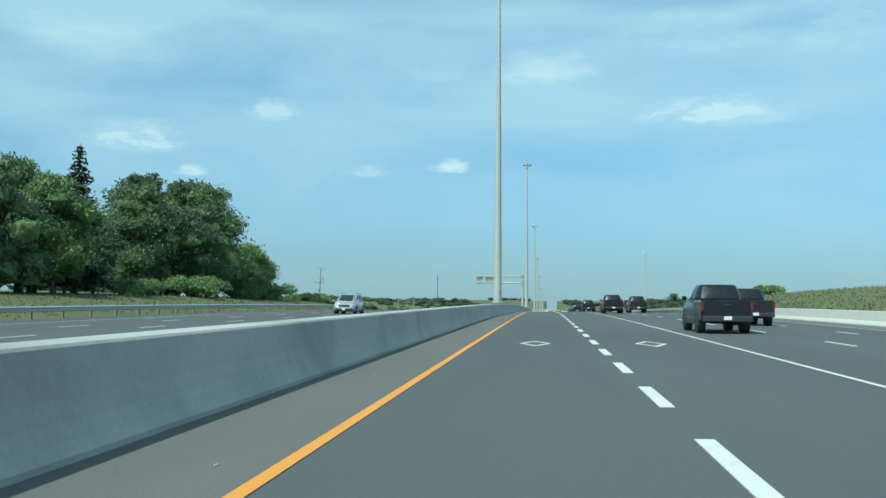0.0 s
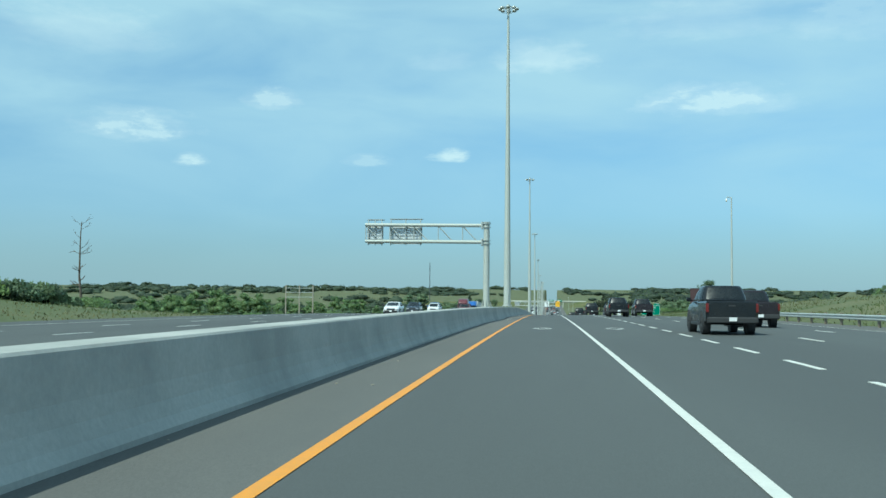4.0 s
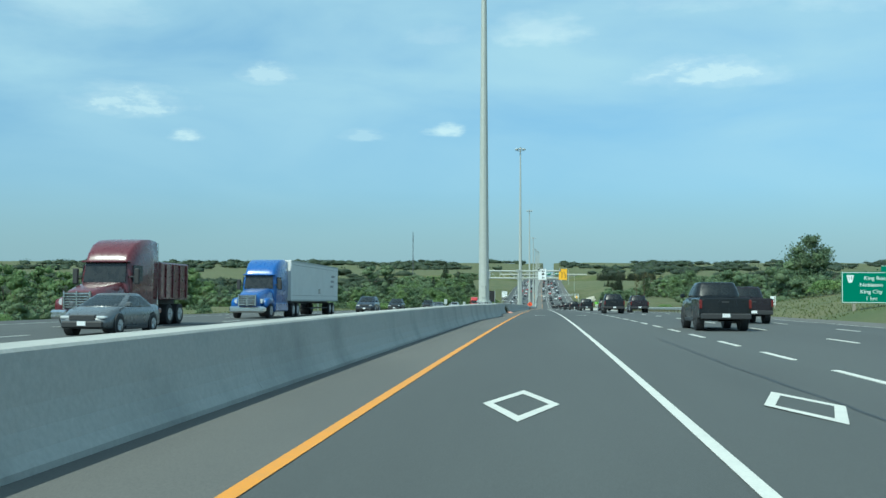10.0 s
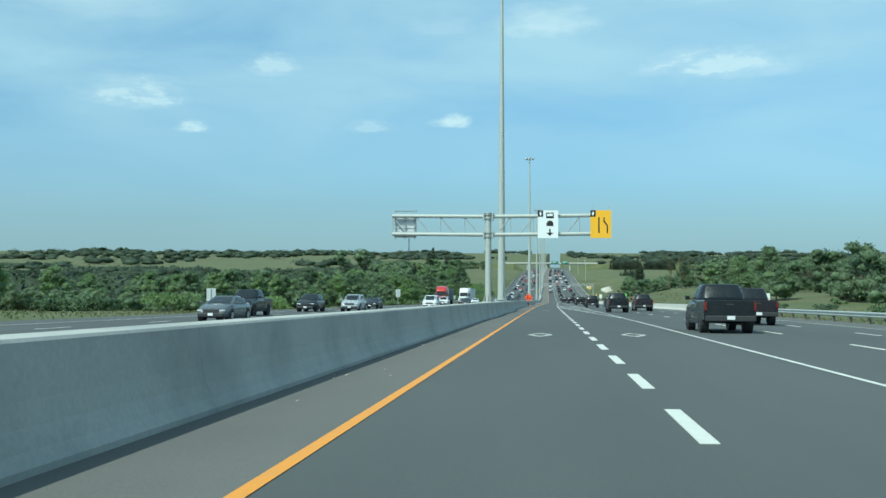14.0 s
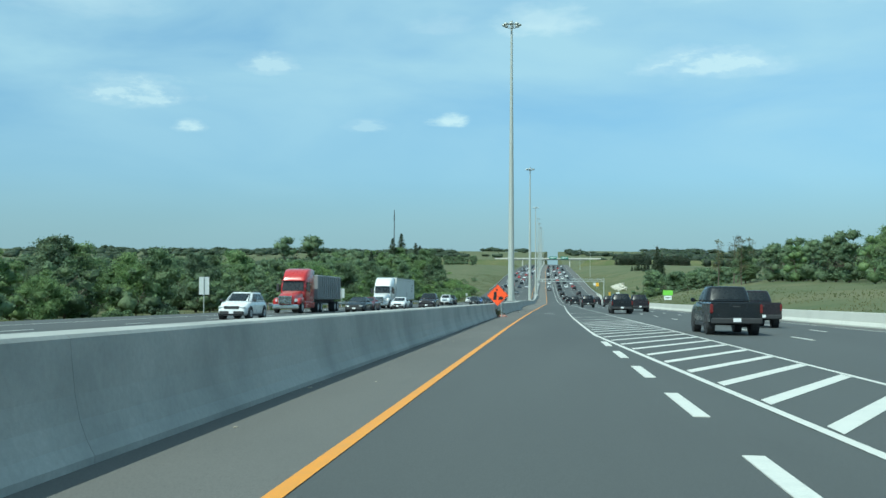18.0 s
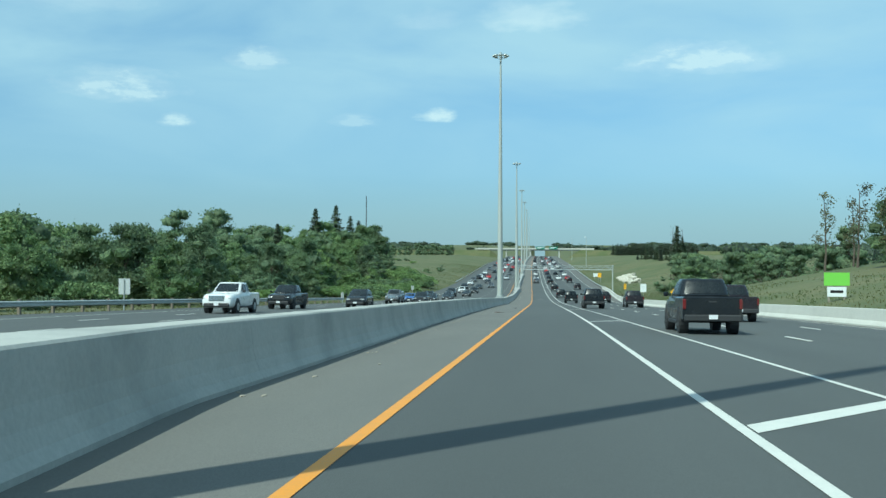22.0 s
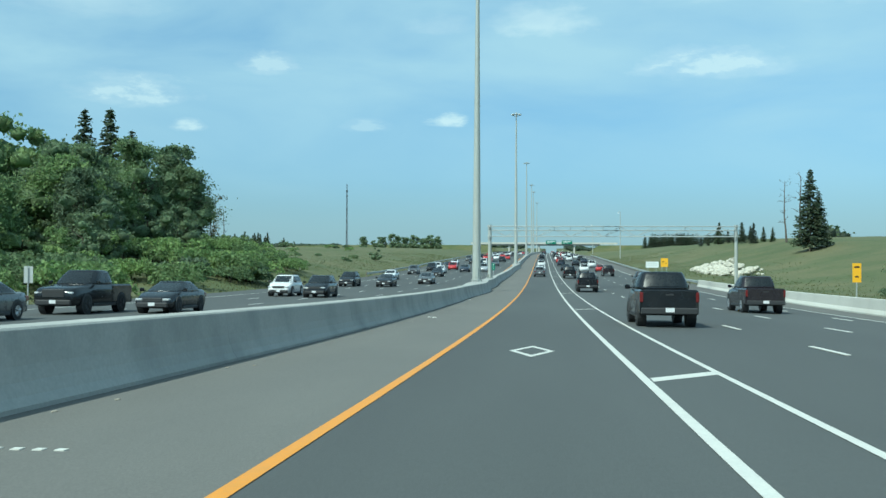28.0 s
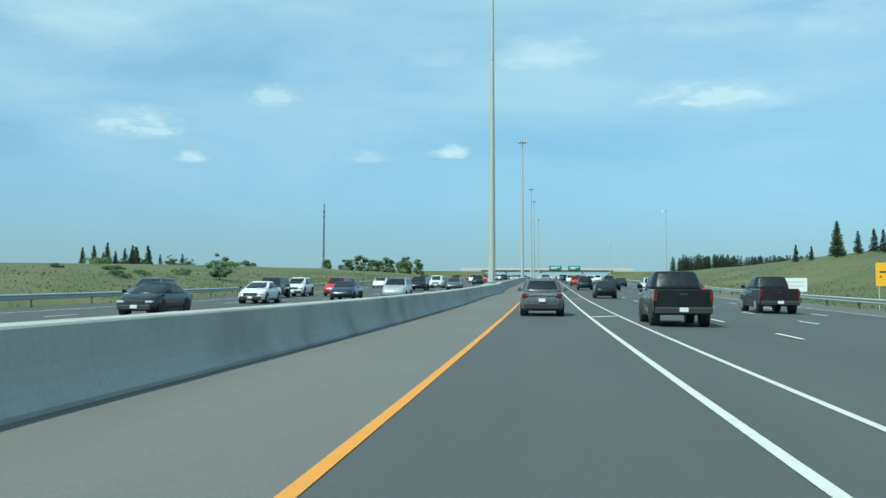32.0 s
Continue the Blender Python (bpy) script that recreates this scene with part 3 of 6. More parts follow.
class Cabin:
    """The rounded upper body of a vehicle: its surface at a height v (0 at the belt, 1 at the roof's edge)."""

    def __init__(self, w, belt, top, ya, yb, yc, yd, lean):
        self.w, self.belt, self.top, self.ya, self.yb, self.yc, self.yd, self.lean = w, belt, top, ya, yb, yc, yd, lean

    def ring(self, v):
        front = self.ya + (self.yb - self.ya) * v ** 1.12
        rear = self.yd + (self.yc - self.yd) * v ** 1.25
        return self.w * (.955 - self.lean * v ** 1.5), (front + rear) / 2, (front - rear) / 2, self.belt - .05 + (self.top - .05 - self.belt + .05) * v

    def side(self, sx, u, v):
        w, mid, half, z = self.ring(v)
        q = (2 * u - 1) * .93
        return Vector((sx * (w * (1 - abs(q) ** 5) ** .2 + .006), mid + half * q, z))

    def end(self, way, u, v):
        w, mid, half, z = self.ring(v)
        q = (2 * u - 1) * .84
        return Vector((w * q, mid + way * (half * (1 - abs(q) ** 5) ** .2 + .008), z + .004))

    def shell(self):
        rows = []
        for v in (0, .2, .45, .7, .88, 1.0):
            w, mid, half, z = self.ring(v)
            rows.append((w, mid, half, z))
        w, mid, half, z = rows[-1]
        rows += [(w * .965, mid, half * .965, z + .028), (w * .86, mid, half * .88, z + .048), (w * .5, mid, half * .55, z + .056)]
        out = []
        for w, mid, half, z in rows:
            ring = []
            for k in range(28):
                a = k * math.tau / 28
                c, q = math.cos(a), math.sin(a)
                ring.append((w * math.copysign(abs(c) ** .4, c), mid + half * math.copysign(abs(q) ** .4, q), z))
            out.append(ring)
        return out


def glazing(name, point, u0, u1, v0, v1, parent):
    """A curved window lying on the cabin: point(u, v) gives its surface."""
    rows = [[point(u0 + (u1 - u0) * i / 6, v0 + (v1 - v0) * j / 4) for i in range(7)] for j in range(5)]
    me = from_rows(name, rows)
    me.materials.append(CAR_GLASS)
    me.polygons.foreach_set("use_smooth", [True] * len(me.polygons))
    return part(name, me, None, parent)


def car(kind, colour, label, group=""):
    """A road vehicle whose nose points along +y, standing at z = 0."""
    L, W, ride, hood, belt, top, ya, yb, yc, yd, r = SHAPES[kind]
    w, f, b = W / 2, L / 2, -L / 2
    paint = PAINT[colour]
    t = thing(NAMES[kind], label, "car" if kind != "pickup" else "pickup truck", group)
    if kind == "pickup":
        body = [(b + 2.1, w, ride, belt, .97), (b + 2.2, w, ride, belt, .97), (ya - .2, w, ride, belt, .97), (ya + .1, w, ride, belt - .02, .95), (ya + .35, w * .99, ride, hood, .93), (f - .7, w * .98, ride + .01, hood - .03, .92), (f - .3, w * .95, ride + .03, hood - .09, .9),
                (f - .1, w * .91, ride + .08, hood - .18, .88), (f - .02, w * .86, ride + .14, hood - .27, .87), (f, w * .8, ride + .2, hood - .36, .86)]
    else:
        tail = belt - .02 if kind != "sedan" else belt + .05
        body = [(b, w * .74, ride + .28, tail - .24, .85), (b + .05, w * .85, ride + .14, tail - .1, .87), (b + .2, w * .94, ride + .05, tail - .02, .9), (b + .5, w * .985, ride + .01, tail, .93), (yd + .5, w, ride, belt, .95), (-.2, w, ride, belt, .95), (ya - .25, w, ride, belt, .95), (ya + .1, w * .998, ride, belt - .035, .94),
                (ya + .4, w * .99, ride, hood, .92), (f - .6, w * .97, ride + .01, hood - .08, .9), (f - .3, w * .93, ride + .03, hood - .16, .87), (f - .12, w * .88, ride + .06, hood - .25, .84), (f - .03, w * .81, ride + .1, hood - .34, .82), (f, w * .72, ride + .16, hood - .42, .8)]
    loft(body, paint, "body", t)
    cab = Cabin(w, belt, top, ya + (.12 if kind == "pickup" else .2), yb, yc, yd, {"minivan": .16, "pickup": .2, "suv": .2}.get(kind, .24))
    rows = cab.shell()
    me = from_rows("cabin", rows, True)
    bm = bmesh.new()
    bm.from_mesh(me)
    bmesh.ops.holes_fill(bm, edges=[e for e in bm.edges if e.is_boundary])
    bmesh.ops.recalc_face_normals(bm, faces=bm.faces)
    part("cabin", bm, paint, t, smooth=True)
    glazing("rear_window", lambda u, v: cab.end(-1, u, v), .05, .95, .22, .9, t)
    glazing("windscreen", lambda u, v: cab.end(1, u, v), .03, .97, .12, .95, t)
    cuts = {"sedan": [(.12, .5), (.53, .9)], "hatch": [(.06, .28), (.31, .6), (.63, .93)], "suv": [(.05, .25), (.28, .6), (.63, .93)], "minivan": [(.04, .3), (.33, .64), (.67, .93)], "pickup": [(.06, .45), (.49, .92)]}[kind]
    for u0, u1 in cuts:
        for sx in (-1, 1):
            glazing("side_window", lambda u, v, sx=sx: cab.side(sx, u, v), u0, u1, .2, .9, t)
    tw = w * .74
    if kind == "pickup":
        for sx in (-1, 1):
            bm = bmesh.new()
            box(bm, sx * w * .995, sx * (w - .16), b + .04, b + 2.16, ride + .12, belt - .02, .06)
            part("bed_side", bm, paint, t)
        bm = bmesh.new()
        box(bm, -w * .93, w * .93, b - .01, b + .1, ride + .3, belt - .01, .045)
        gate = part("tailgate", bm, paint, t)
        bm = bmesh.new()
        box(bm, -.14, .14, b - .012, b, belt - .22, belt - .16, .005)
        part("tailgate_handle", bm, TRIM, gate)
        bm = bmesh.new()
        box(bm, -w * .9, w * .9, b + .06, b + 2.2, ride + .1, ride + .48)
        part("bed_floor", bm, TRIM, t)
        bm = bmesh.new()
        box(bm, -w * .96, w * .96, b - .14, b + .02, ride + .1, ride + .34, .04)
        part("rear_bumper", bm, CHROME if colour in ("white", "silver", "blue") else TRIM, t)
    else:
        bm = bmesh.new()
        box(bm, -w * .84, w * .84, b - .07, b + .12, ride + .08, ride + .36, .05)
        part("rear_bumper", bm, TRIM if kind == "suv" else paint, t)
        if kind == "suv":
            bm = bmesh.new()
            box(bm, -w * .7, w * .7, b - .03, b + .05, belt - .2, belt - .12, .01)
            part("rear_trim_bar", bm, CHROME, t, "bright chrome strip")
    bm = bmesh.new()
    box(bm, -w * .8, w * .8, f - .14, f + .05, ride + .06, ride + .3, .05)
    part("front_bumper", bm, TRIM, t)
    bm = bmesh.new()
    gh = hood - .42 if kind != "pickup" else hood - .5
    box(bm, -w * .5, w * .5, f - .2, f + .02, gh, gh + (.2 if kind != "pickup" else .36), .03)
    part("grille", bm, TRIM if colour in ("black", "plum") or kind != "pickup" else CHROME, t)
    for sx in (-1, 1):
        bm = bmesh.new()
        box(bm, sx * w * .5, sx * w * .86, f - .34, f - .015, hood - .36, hood - .25, .03)
        part("headlight", bm, HEAD_GLASS, t)
        bm = bmesh.new()
        if kind in ("pickup", "minivan"):
            box(bm, sx * w * .87, sx * w * 1.002, b - .012, b + .12, belt - .46, belt - .1, .03)
        else:
            box(bm, sx * w * .6, sx * w * .93, b + .0, b + .26, belt - .3, belt - .1, .03)
        part("tail_light", bm, TAIL_GLASS, t)
        bm = bmesh.new()
        box(bm, sx * (w + .02), sx * (w + .21), ya - .22, ya - .1, belt - .02, belt + .15, .03)
        box(bm, sx * (w - .08), sx * (w + .06), ya - .18, ya - .12, belt - .0, belt + .05)
        part("wing_mirror", bm, paint if colour != "white" else TRIM, t)
        for y in (b + L * .2, f - L * .19):
            # a dark disc just proud of the body stands for the wheel well's shade
            bm = bmesh.new()
            tube(bm, (sx * (w - .3), y, r + .03), (sx * (w + .008), y, r + .03), r * 1.17, sides=20)
            part("wheel_arch", bm, TRIM, t)
            wheel(t, sx * (w + .025), y, r, dark=colour == "black")
        bm = bmesh.new()
        box(bm, sx * (w - .1), sx * (w + .012), b + L * .3, f - L * .3, ride - .02, ride + .12, .02)
        part("sill", bm, TRIM, t)
    for y, z in ((b - (.1 if kind != "pickup" else .15), ride + (.42 if kind in ("sedan", "hatch") else .5) if kind != "pickup" else ride + .26), (f + .055, ride + .22)):
        bm = bmesh.new()
        box(bm, -.15, .15, y - .012, y + .012, z - .075, z + .075)
        part("number_plate", bm, PLATE, t, "plain white number plate")
    if kind in ("suv", "minivan"):
        for sx in (-1, 1):
            bm = bmesh.new()
            tube(bm, (sx * tw * .88, yc + .15, top + .04), (sx * tw * .88, yb - .1, top + .04), .018, sides=5)
            for y in (yc + .15, yb - .1):
                tube(bm, (sx * tw * .88, y, top - .03), (sx * tw * .88, y, top + .05), .018, sides=5)
            part("roof_rail", bm, TRIM, t)
    return t


TRAILER_WHITE = material("trailer_panel", (.66, .67, .66), 0.5, grain=2, spread=0.05, stain=0.25, stain_scale=0.6, stain_colour=(.45, .45, .43))
TRAILER_GREY = material("tipper_panel", (.26, .27, .28), 0.5, 0.3, grain=3, spread=0.1, stain=0.3, stain_scale=0.7, stain_colour=(.16, .16, .16))


def lorry(colour, load, label, category="truck"):
    """A bonneted tractor with what it pulls; nose along +y, the bumper at y = 0."""
    paint = PAINT[colour]
    t = thing("truck", label, category)
    loft([(-3.2, 1.02, .75, 2.0, .9), (-2.2, 1.0, .7, 1.95, .84), (-1.2, .9, .66, 1.78, .8), (-.4, .8, .64, 1.6, .76), (-.06, .7, .7, 1.45, .74)], paint, "bonnet", t)
    loft([(-5.7, 1.2, .7, 3.98, .9), (-5.0, 1.22, .7, 4.02, .9), (-4.2, 1.22, .7, 3.95, .88), (-3.5, 1.2, .7, 3.72, .85), (-2.95, 1.16, .7, 3.3, .83), (-2.72, 1.13, .7, 2.85, .84)], paint, "cab", t)
    loft([(-2.82, 1.13, .9, 2.8, .84), (-2.66, 1.1, .9, 2.3, .86), (-2.52, 1.05, .9, 1.9, .88)], paint, "cowl", t)
    pane("windscreen", [(-.98, -2.53, 1.97), (.98, -2.53, 1.97), (.92, -2.7, 2.85), (-.92, -2.7, 2.85)], t, thick=.05)
    bm = bmesh.new()
    box(bm, -1.08, 1.08, -2.86, -2.5, 2.86, 2.94, .03)
    part("sun_visor", bm, paint, t)
    for sx in (-1, 1):
        pane("side_window", [(sx * 1.21, -3.8, 2.05), (sx * 1.19, -2.85, 2.0), (sx * 1.17, -2.95, 2.75), (sx * 1.2, -3.8, 2.75)], t, thick=.03 * sx)
        bm = bmesh.new()
        box(bm, min(sx * 1.3, sx * 1.55), max(sx * 1.3, sx * 1.55), -2.8, -2.65, 1.9, 2.6, .04)
        box(bm, min(sx * 1.05, sx * 1.35), max(sx * 1.05, sx * 1.35), -2.76, -2.7, 2.2, 2.26)
        part("wing_mirror", bm, TRIM, t)
        bm = bmesh.new()
        tube(bm, (sx * .93, -.85, 1.1), (sx * .8, -.28, 1.12), .17, .15, 12)
        part("headlight", bm, HEAD_GLASS, t)
        bm = bmesh.new()
        tube(bm, (sx * .93, -5.4, .78), (sx * .93, -3.3, .78), .31, sides=18)
        part("fuel_tank", bm, CHROME, t)
        bm = bmesh.new()
        box(bm, min(sx * .98, sx * 1.24), max(sx * .98, sx * 1.24), -5.7, -2.35, .42, 1.02, .08)
        part("side_skirt", bm, paint, t)
        loft_side = [(-2.25, .2, .75, 1.15, .9), (-1.75, .24, .95, 1.36, .9), (-1.1, .24, .95, 1.34, .88), (-.45, .2, .7, 1.2, .85)]
        guard = loft(loft_side, paint, "mudguard", t)
        guard.matrix_basis = Matrix.Translation((sx * 1.0, 0, 0))
        bm = bmesh.new()
        tube(bm, (sx * 1.08, -5.85, .9), (sx * 1.08, -5.85, 3.9), .07, sides=10)
        part("exhaust_stack", bm, CHROME, t)
    bm = bmesh.new()
    box(bm, -1.2, 1.2, -.36, .05, .38, .78, .1)
    part("front_bumper", bm, CHROME, t)
    bm = bmesh.new()
    box(bm, -.56, .56, -.2, .03, .82, 1.52, .06)
    grille = part("grille", bm, TRIM, t)
    for k in range(6):
        bm = bmesh.new()
        box(bm, -.54, .54, .01, .06, .87 + k * .11, .92 + k * .11, .01)
        part("grille_bar", bm, CHROME, grille)
    for sx in (-.56, 0, .56):
        bm = bmesh.new()
        box(bm, sx - .035, sx + .035, 0, .1, .8, 1.56, .015)
        part("grille_post", bm, CHROME, grille)
    bm = bmesh.new()
    box(bm, -.45, .45, -9.0, -2.5, .6, .85)
    part("chassis", bm, TRIM, t)
    axles = [-1.35, -7.2, -8.5]
    if load == "box":
        bm = bmesh.new()
        box(bm, -1.3, 1.3, -22.3, -6.2, 1.15, 4.05, .03)
        tr = part("trailer_box", bm, TRAILER_WHITE, t, "white panelled trailer body")
        for z in (1.18, 3.98):
            for sx in (-1, 1):
                bm = bmesh.new()
                box(bm, sx * 1.29, sx * 1.32, -22.3, -6.2, z - .06, z + .06)
                part("side_rail", bm, GALV, tr)
        for sx in (-1, 1):
            for k in range(3):
                bm = bmesh.new()
                box(bm, min(sx * 1.303, sx * 1.307), max(sx * 1.303, sx * 1.307), -20.9 + .3 * k, -19.6 + .2 * k, 3.1 - k * .42, 3.28 - k * .42)
                part("lettering_bar", bm, TRAILER_GREY, tr, "grey bar of lettering")
            for z in (1.55, 3.72):
                bm = bmesh.new()
                box(bm, min(sx * 1.3, sx * 1.312), max(sx * 1.3, sx * 1.312), -22.1, -6.5, z - .012, z + .012)
                part("panel_joint", bm, TRAILER_GREY, tr)
            for y in (-15.4, -15.0):
                bm = bmesh.new()
                box(bm, min(sx * 1.303, sx * 1.31), max(sx * 1.303, sx * 1.31), y, y + .12, 1.7, 2.1)
                part("placard", bm, TRIM, tr)
        bm = bmesh.new()
        box(bm, -1.1, 1.1, -19.5, -13.0, .55, .62)
        box(bm, -.5, .5, -21.8, -6.5, .95, 1.15)
        part("underframe", bm, TRIM, t)
        axles += [-19.5, -20.8]
    else:
        back = -9.6 if load == "dump" else -17.0
        start = -5.9 if load == "dump" else -7.0
        bm = bmesh.new()
        box(bm, -1.25, 1.25, back, start, 1.2, 3.0 if load == "dump" else 3.5, .06)
        mat = PAINT["maroon"] if load == "dump" else TRAILER_GREY
        tub = part("tipper_body", bm, mat, t, "ribbed tipper body")
        for k in range(int((start - back) / .9)):
            for sx in (-1, 1):
                bm = bmesh.new()
                box(bm, sx * 1.24, sx * 1.31, back + .3 + k * .9, back + .4 + k * .9, 1.3, 2.9 if load == "dump" else 3.4)
                part("rib", bm, mat, tub)
        bm = bmesh.new()
        box(bm, -.5, .5, back, start, .8, 1.2)
        part("underframe", bm, TRIM, t)
        axles += [] if load == "dump" else [-14.4, -15.7]
    for y in axles:
        for sx in (-1, 1):
            wheel(t, sx * 1.24, y, .5, .32 if y == -1.35 else .6)
    return t


LANES_BACK = {"a": -9.9, "b": -13.6, "c": -17.4, "d": -21.1}
WORDS = {"sedan": "saloon car", "hatch": "hatchback", "suv": "sport utility vehicle", "minivan": "minivan", "pickup": "crew cab pickup truck"}
BUILT = {}


def place_car(kind, colour, s, d, back=False, group="", note=""):
    if note == "":
        note = "in the lanes of the opposite carriageway" if back else "on the motorway lanes"
    group = group or ("traffic on the opposite carriageway" if back else "traffic on the motorway")
    label = f"{colour} {WORDS[kind]} {note}"
    m = stand(s, d, 0.008, 180 if back else 0, True)
    key = (kind, colour)
    if key in BUILT:
        ob = copy_thing(BUILT[key], m)
        tagged(ob, label, "", group)
    else:
        ob = car(kind, colour, label, group)
        ob.matrix_basis = m
        BUILT[key] = ob
    return ob


def place_row(text, back):
    """Words such as suv:navy:265:-17 - kind, colour, metres along, lane (or metres across)."""
    for word in text.split():
        kind, colour, s, lane = word.split(":")
        s = float(s)
        if back:
            d = float(lane)
        elif lane == "h":
            d = 1.65
        elif lane == "p":
            d = float(np.interp(s, [600, 680, 780], [9.35, second_line(s) + 1.6, second_line(s) + 1.4]))
        else:
            d = float(np.interp(s, [600, 680, 860, 960], [13.1, second_line(s) + 5.2, second_line(s) + 8, second_line(s) + 8.8]))
        place_car(kind, colour, s, d, back)


# ---- traffic, by stretches of road ----
place_row("minivan:silver:88:-15.3 sedan:white:240:-15.3 suv:navy:270:-17 suv:white:282.5:-15.5 pickup:blue:294:-16.8 pickup:maroon:307.5:-12.8 sedan:black:327:-16.4 sedan:pewter:347:-13.4", True)
place_row("suv:navy:416:-16.2 suv:black:453:-18.6 sedan:grey:490:-16.4 pickup:black:507:-20.2 suv:black:530:-21 suv:silver:532.5:-17.2 sedan:black:559:-20 minivan:white:566.5:-13.4", True)
place_row("suv:white:619.5:-17.4 sedan:black:650.5:-16 sedan:maroon:664:-17.6 sedan:white:677:-16.2 pickup:plum:676.5:-12.6 pickup:white:745:-18.3 pickup:black:763:-19.3 suv:black:774.5:-15.4", True)
place_row("minivan:white:853:-23 pickup:pewter:820:-18.8 suv:black:823.5:-15.4 sedan:blue:839:-19 sedan:black:836.5:-15.4 sedan:silver:847:-20.3 suv:black:881.5:-20.6 sedan:black:868:-15.7 sedan:grey:906:-18.6", True)
place_row("pickup:black:915.5:-18.9 sedan:black:917.5:-15.5 suv:white:951.5:-18.9 suv:black:949:-15.4 suv:black:988:-20.7 sedan:black:987.5:-16.2 sedan:grey:1001:-13 sedan:white:1022:-20.9 sedan:black:1041.5:-15.8 suv:grey:1056:-21.8", True)
place_row("sedan:white:1064:-17.5 suv:white:1087:-20.6 sedan:black:1109:-20.4 minivan:white:1140:-13.6", True)
place_row("pickup:black:42.9:p pickup:black:107.9:p pickup:black:170.7:p pickup:black:232.8:p pickup:black:294.2:p pickup:black:355.3:p pickup:black:416:p pickup:black:477.2:p pickup:black:539:p", False)
place_row("pickup:black:601:p pickup:black:658.1:p pickup:black:720.9:p pickup:black:783.8:p pickup:black:847:p pickup:black:909.7:p pickup:black:973.2:p pickup:black:1036:p", False)
place_row("pickup:plum:55.9:q pickup:plum:120.9:q pickup:plum:183.7:q pickup:plum:245.8:q pickup:plum:307.2:q pickup:plum:368.3:q pickup:plum:429:q pickup:plum:490.2:q pickup:plum:552:q", False)
place_row("pickup:plum:614:q pickup:plum:676.1:q pickup:plum:738.9:q pickup:plum:801.8:q pickup:plum:865:q pickup:plum:927.7:q pickup:plum:991.2:q pickup:plum:1054:q", False)
place_row("suv:pewter:1045:h sedan:white:1066:h", False)
for s, d, colour, load, label in ((352, -17.2, "maroon", "dump", "maroon dump truck with a ribbed tipper body"), (375, -16.9, "blue", "box", "blue sleeper tractor pulling a white box trailer"),
                                  (642.2, -20.9, "red", "tipper", "red tractor pulling a grey tipper trailer"), (682, -19.8, "white", "box", "white sleeper tractor pulling a white box trailer")):
    lorry(colour, load, label).matrix_basis = stand(s, d, 0.008, 180, True)


def far_car(colour, tall):
    """A vehicle far up the road, with fewer parts."""
    L, W, ride, hood, belt, top, ya, yb, yc, yd, r = SHAPES["suv" if tall else "sedan"]
    w, f, b = W / 2, L / 2, -L / 2
    t = thing("sport_utility_vehicle" if tall else "sedan", f"{colour} {'tall' if tall else 'low'} car in dense distant traffic", "car", "distant traffic")
    loft([(b, w * .82, ride + .2, belt - .2, .86), (b + .3, w * .97, ride, belt, .92), (ya, w, ride, belt, .95), (f - .4, w * .95, ride, hood - .1, .88), (f, w * .8, ride + .15, hood - .35, .8)], PAINT[colour], "body", t)
    bm = bmesh.new()
    base = [(-w * .93, yd, belt - .02), (w * .93, yd, belt - .02), (w * .93, ya, belt - .02), (-w * .93, ya, belt - .02)]
    roof = [(-w * .74, yc, top), (w * .74, yc, top), (w * .74, yb, top), (-w * .74, yb, top)]
    lo, hi = [bm.verts.new(p) for p in base], [bm.verts.new(p) for p in roof]
    for i in range(4):
        bm.faces.new((lo[i], lo[(i + 1) % 4], hi[(i + 1) % 4], hi[i]))
    bm.faces.new(hi)
    part("cabin", bm, PAINT[colour], t)
    window("rear_window", [base[0], base[1], roof[1], roof[0]], .06, .94, .1, .93, t)
    window("windscreen", [base[2], base[3], roof[3], roof[2]], .05, .95, .1, .95, t)
    for sx in (-1, 1):
        q = [base[1], base[2], roof[2], roof[1]] if sx > 0 else [base[3], base[0], roof[0], roof[3]]
        window("side_window", q, .1, .9, .15, .9, t)
        for y in (b + L * .2, f - L * .2):
            bm = bmesh.new()
            tube(bm, (sx * (w - .2), y, r), (sx * (w + .02), y, r), r, sides=12)
            part("wheel", bm, TYRE, t)
    return t


far_rng = random.Random(4)
far_built = {}
for back in (False, True):
    for lane in range(4):
        s = 1072 + far_rng.random() * 20
        while s < 1600:
            colour, tall = far_rng.choice(["white", "white", "silver", "black", "black", "grey", "navy", "red"]), far_rng.random() < .55
            d = LANES_BACK["abcd"[lane]] if back else [1.9, second_line(s) + 1.85, second_line(s) + 5.5, second_line(s) + 9.1][lane]
            m = stand(s, d, .008, 180 if back else 0, True)
            if (colour, tall) in far_built:
                copy_thing(far_built[colour, tall], m)
            else:
                far_built[colour, tall] = far_car(colour, tall)
                far_built[colour, tall].matrix_basis = m
            s += far_rng.uniform(19, 66) + (s - 1060) * .03

# ---- trees ----
BARK = material("bark", (0.11, 0.09, 0.07), 0.95, grain=12, spread=0.3, bump=0.6, bump_scale=25, stretch=(1, 1, .3))


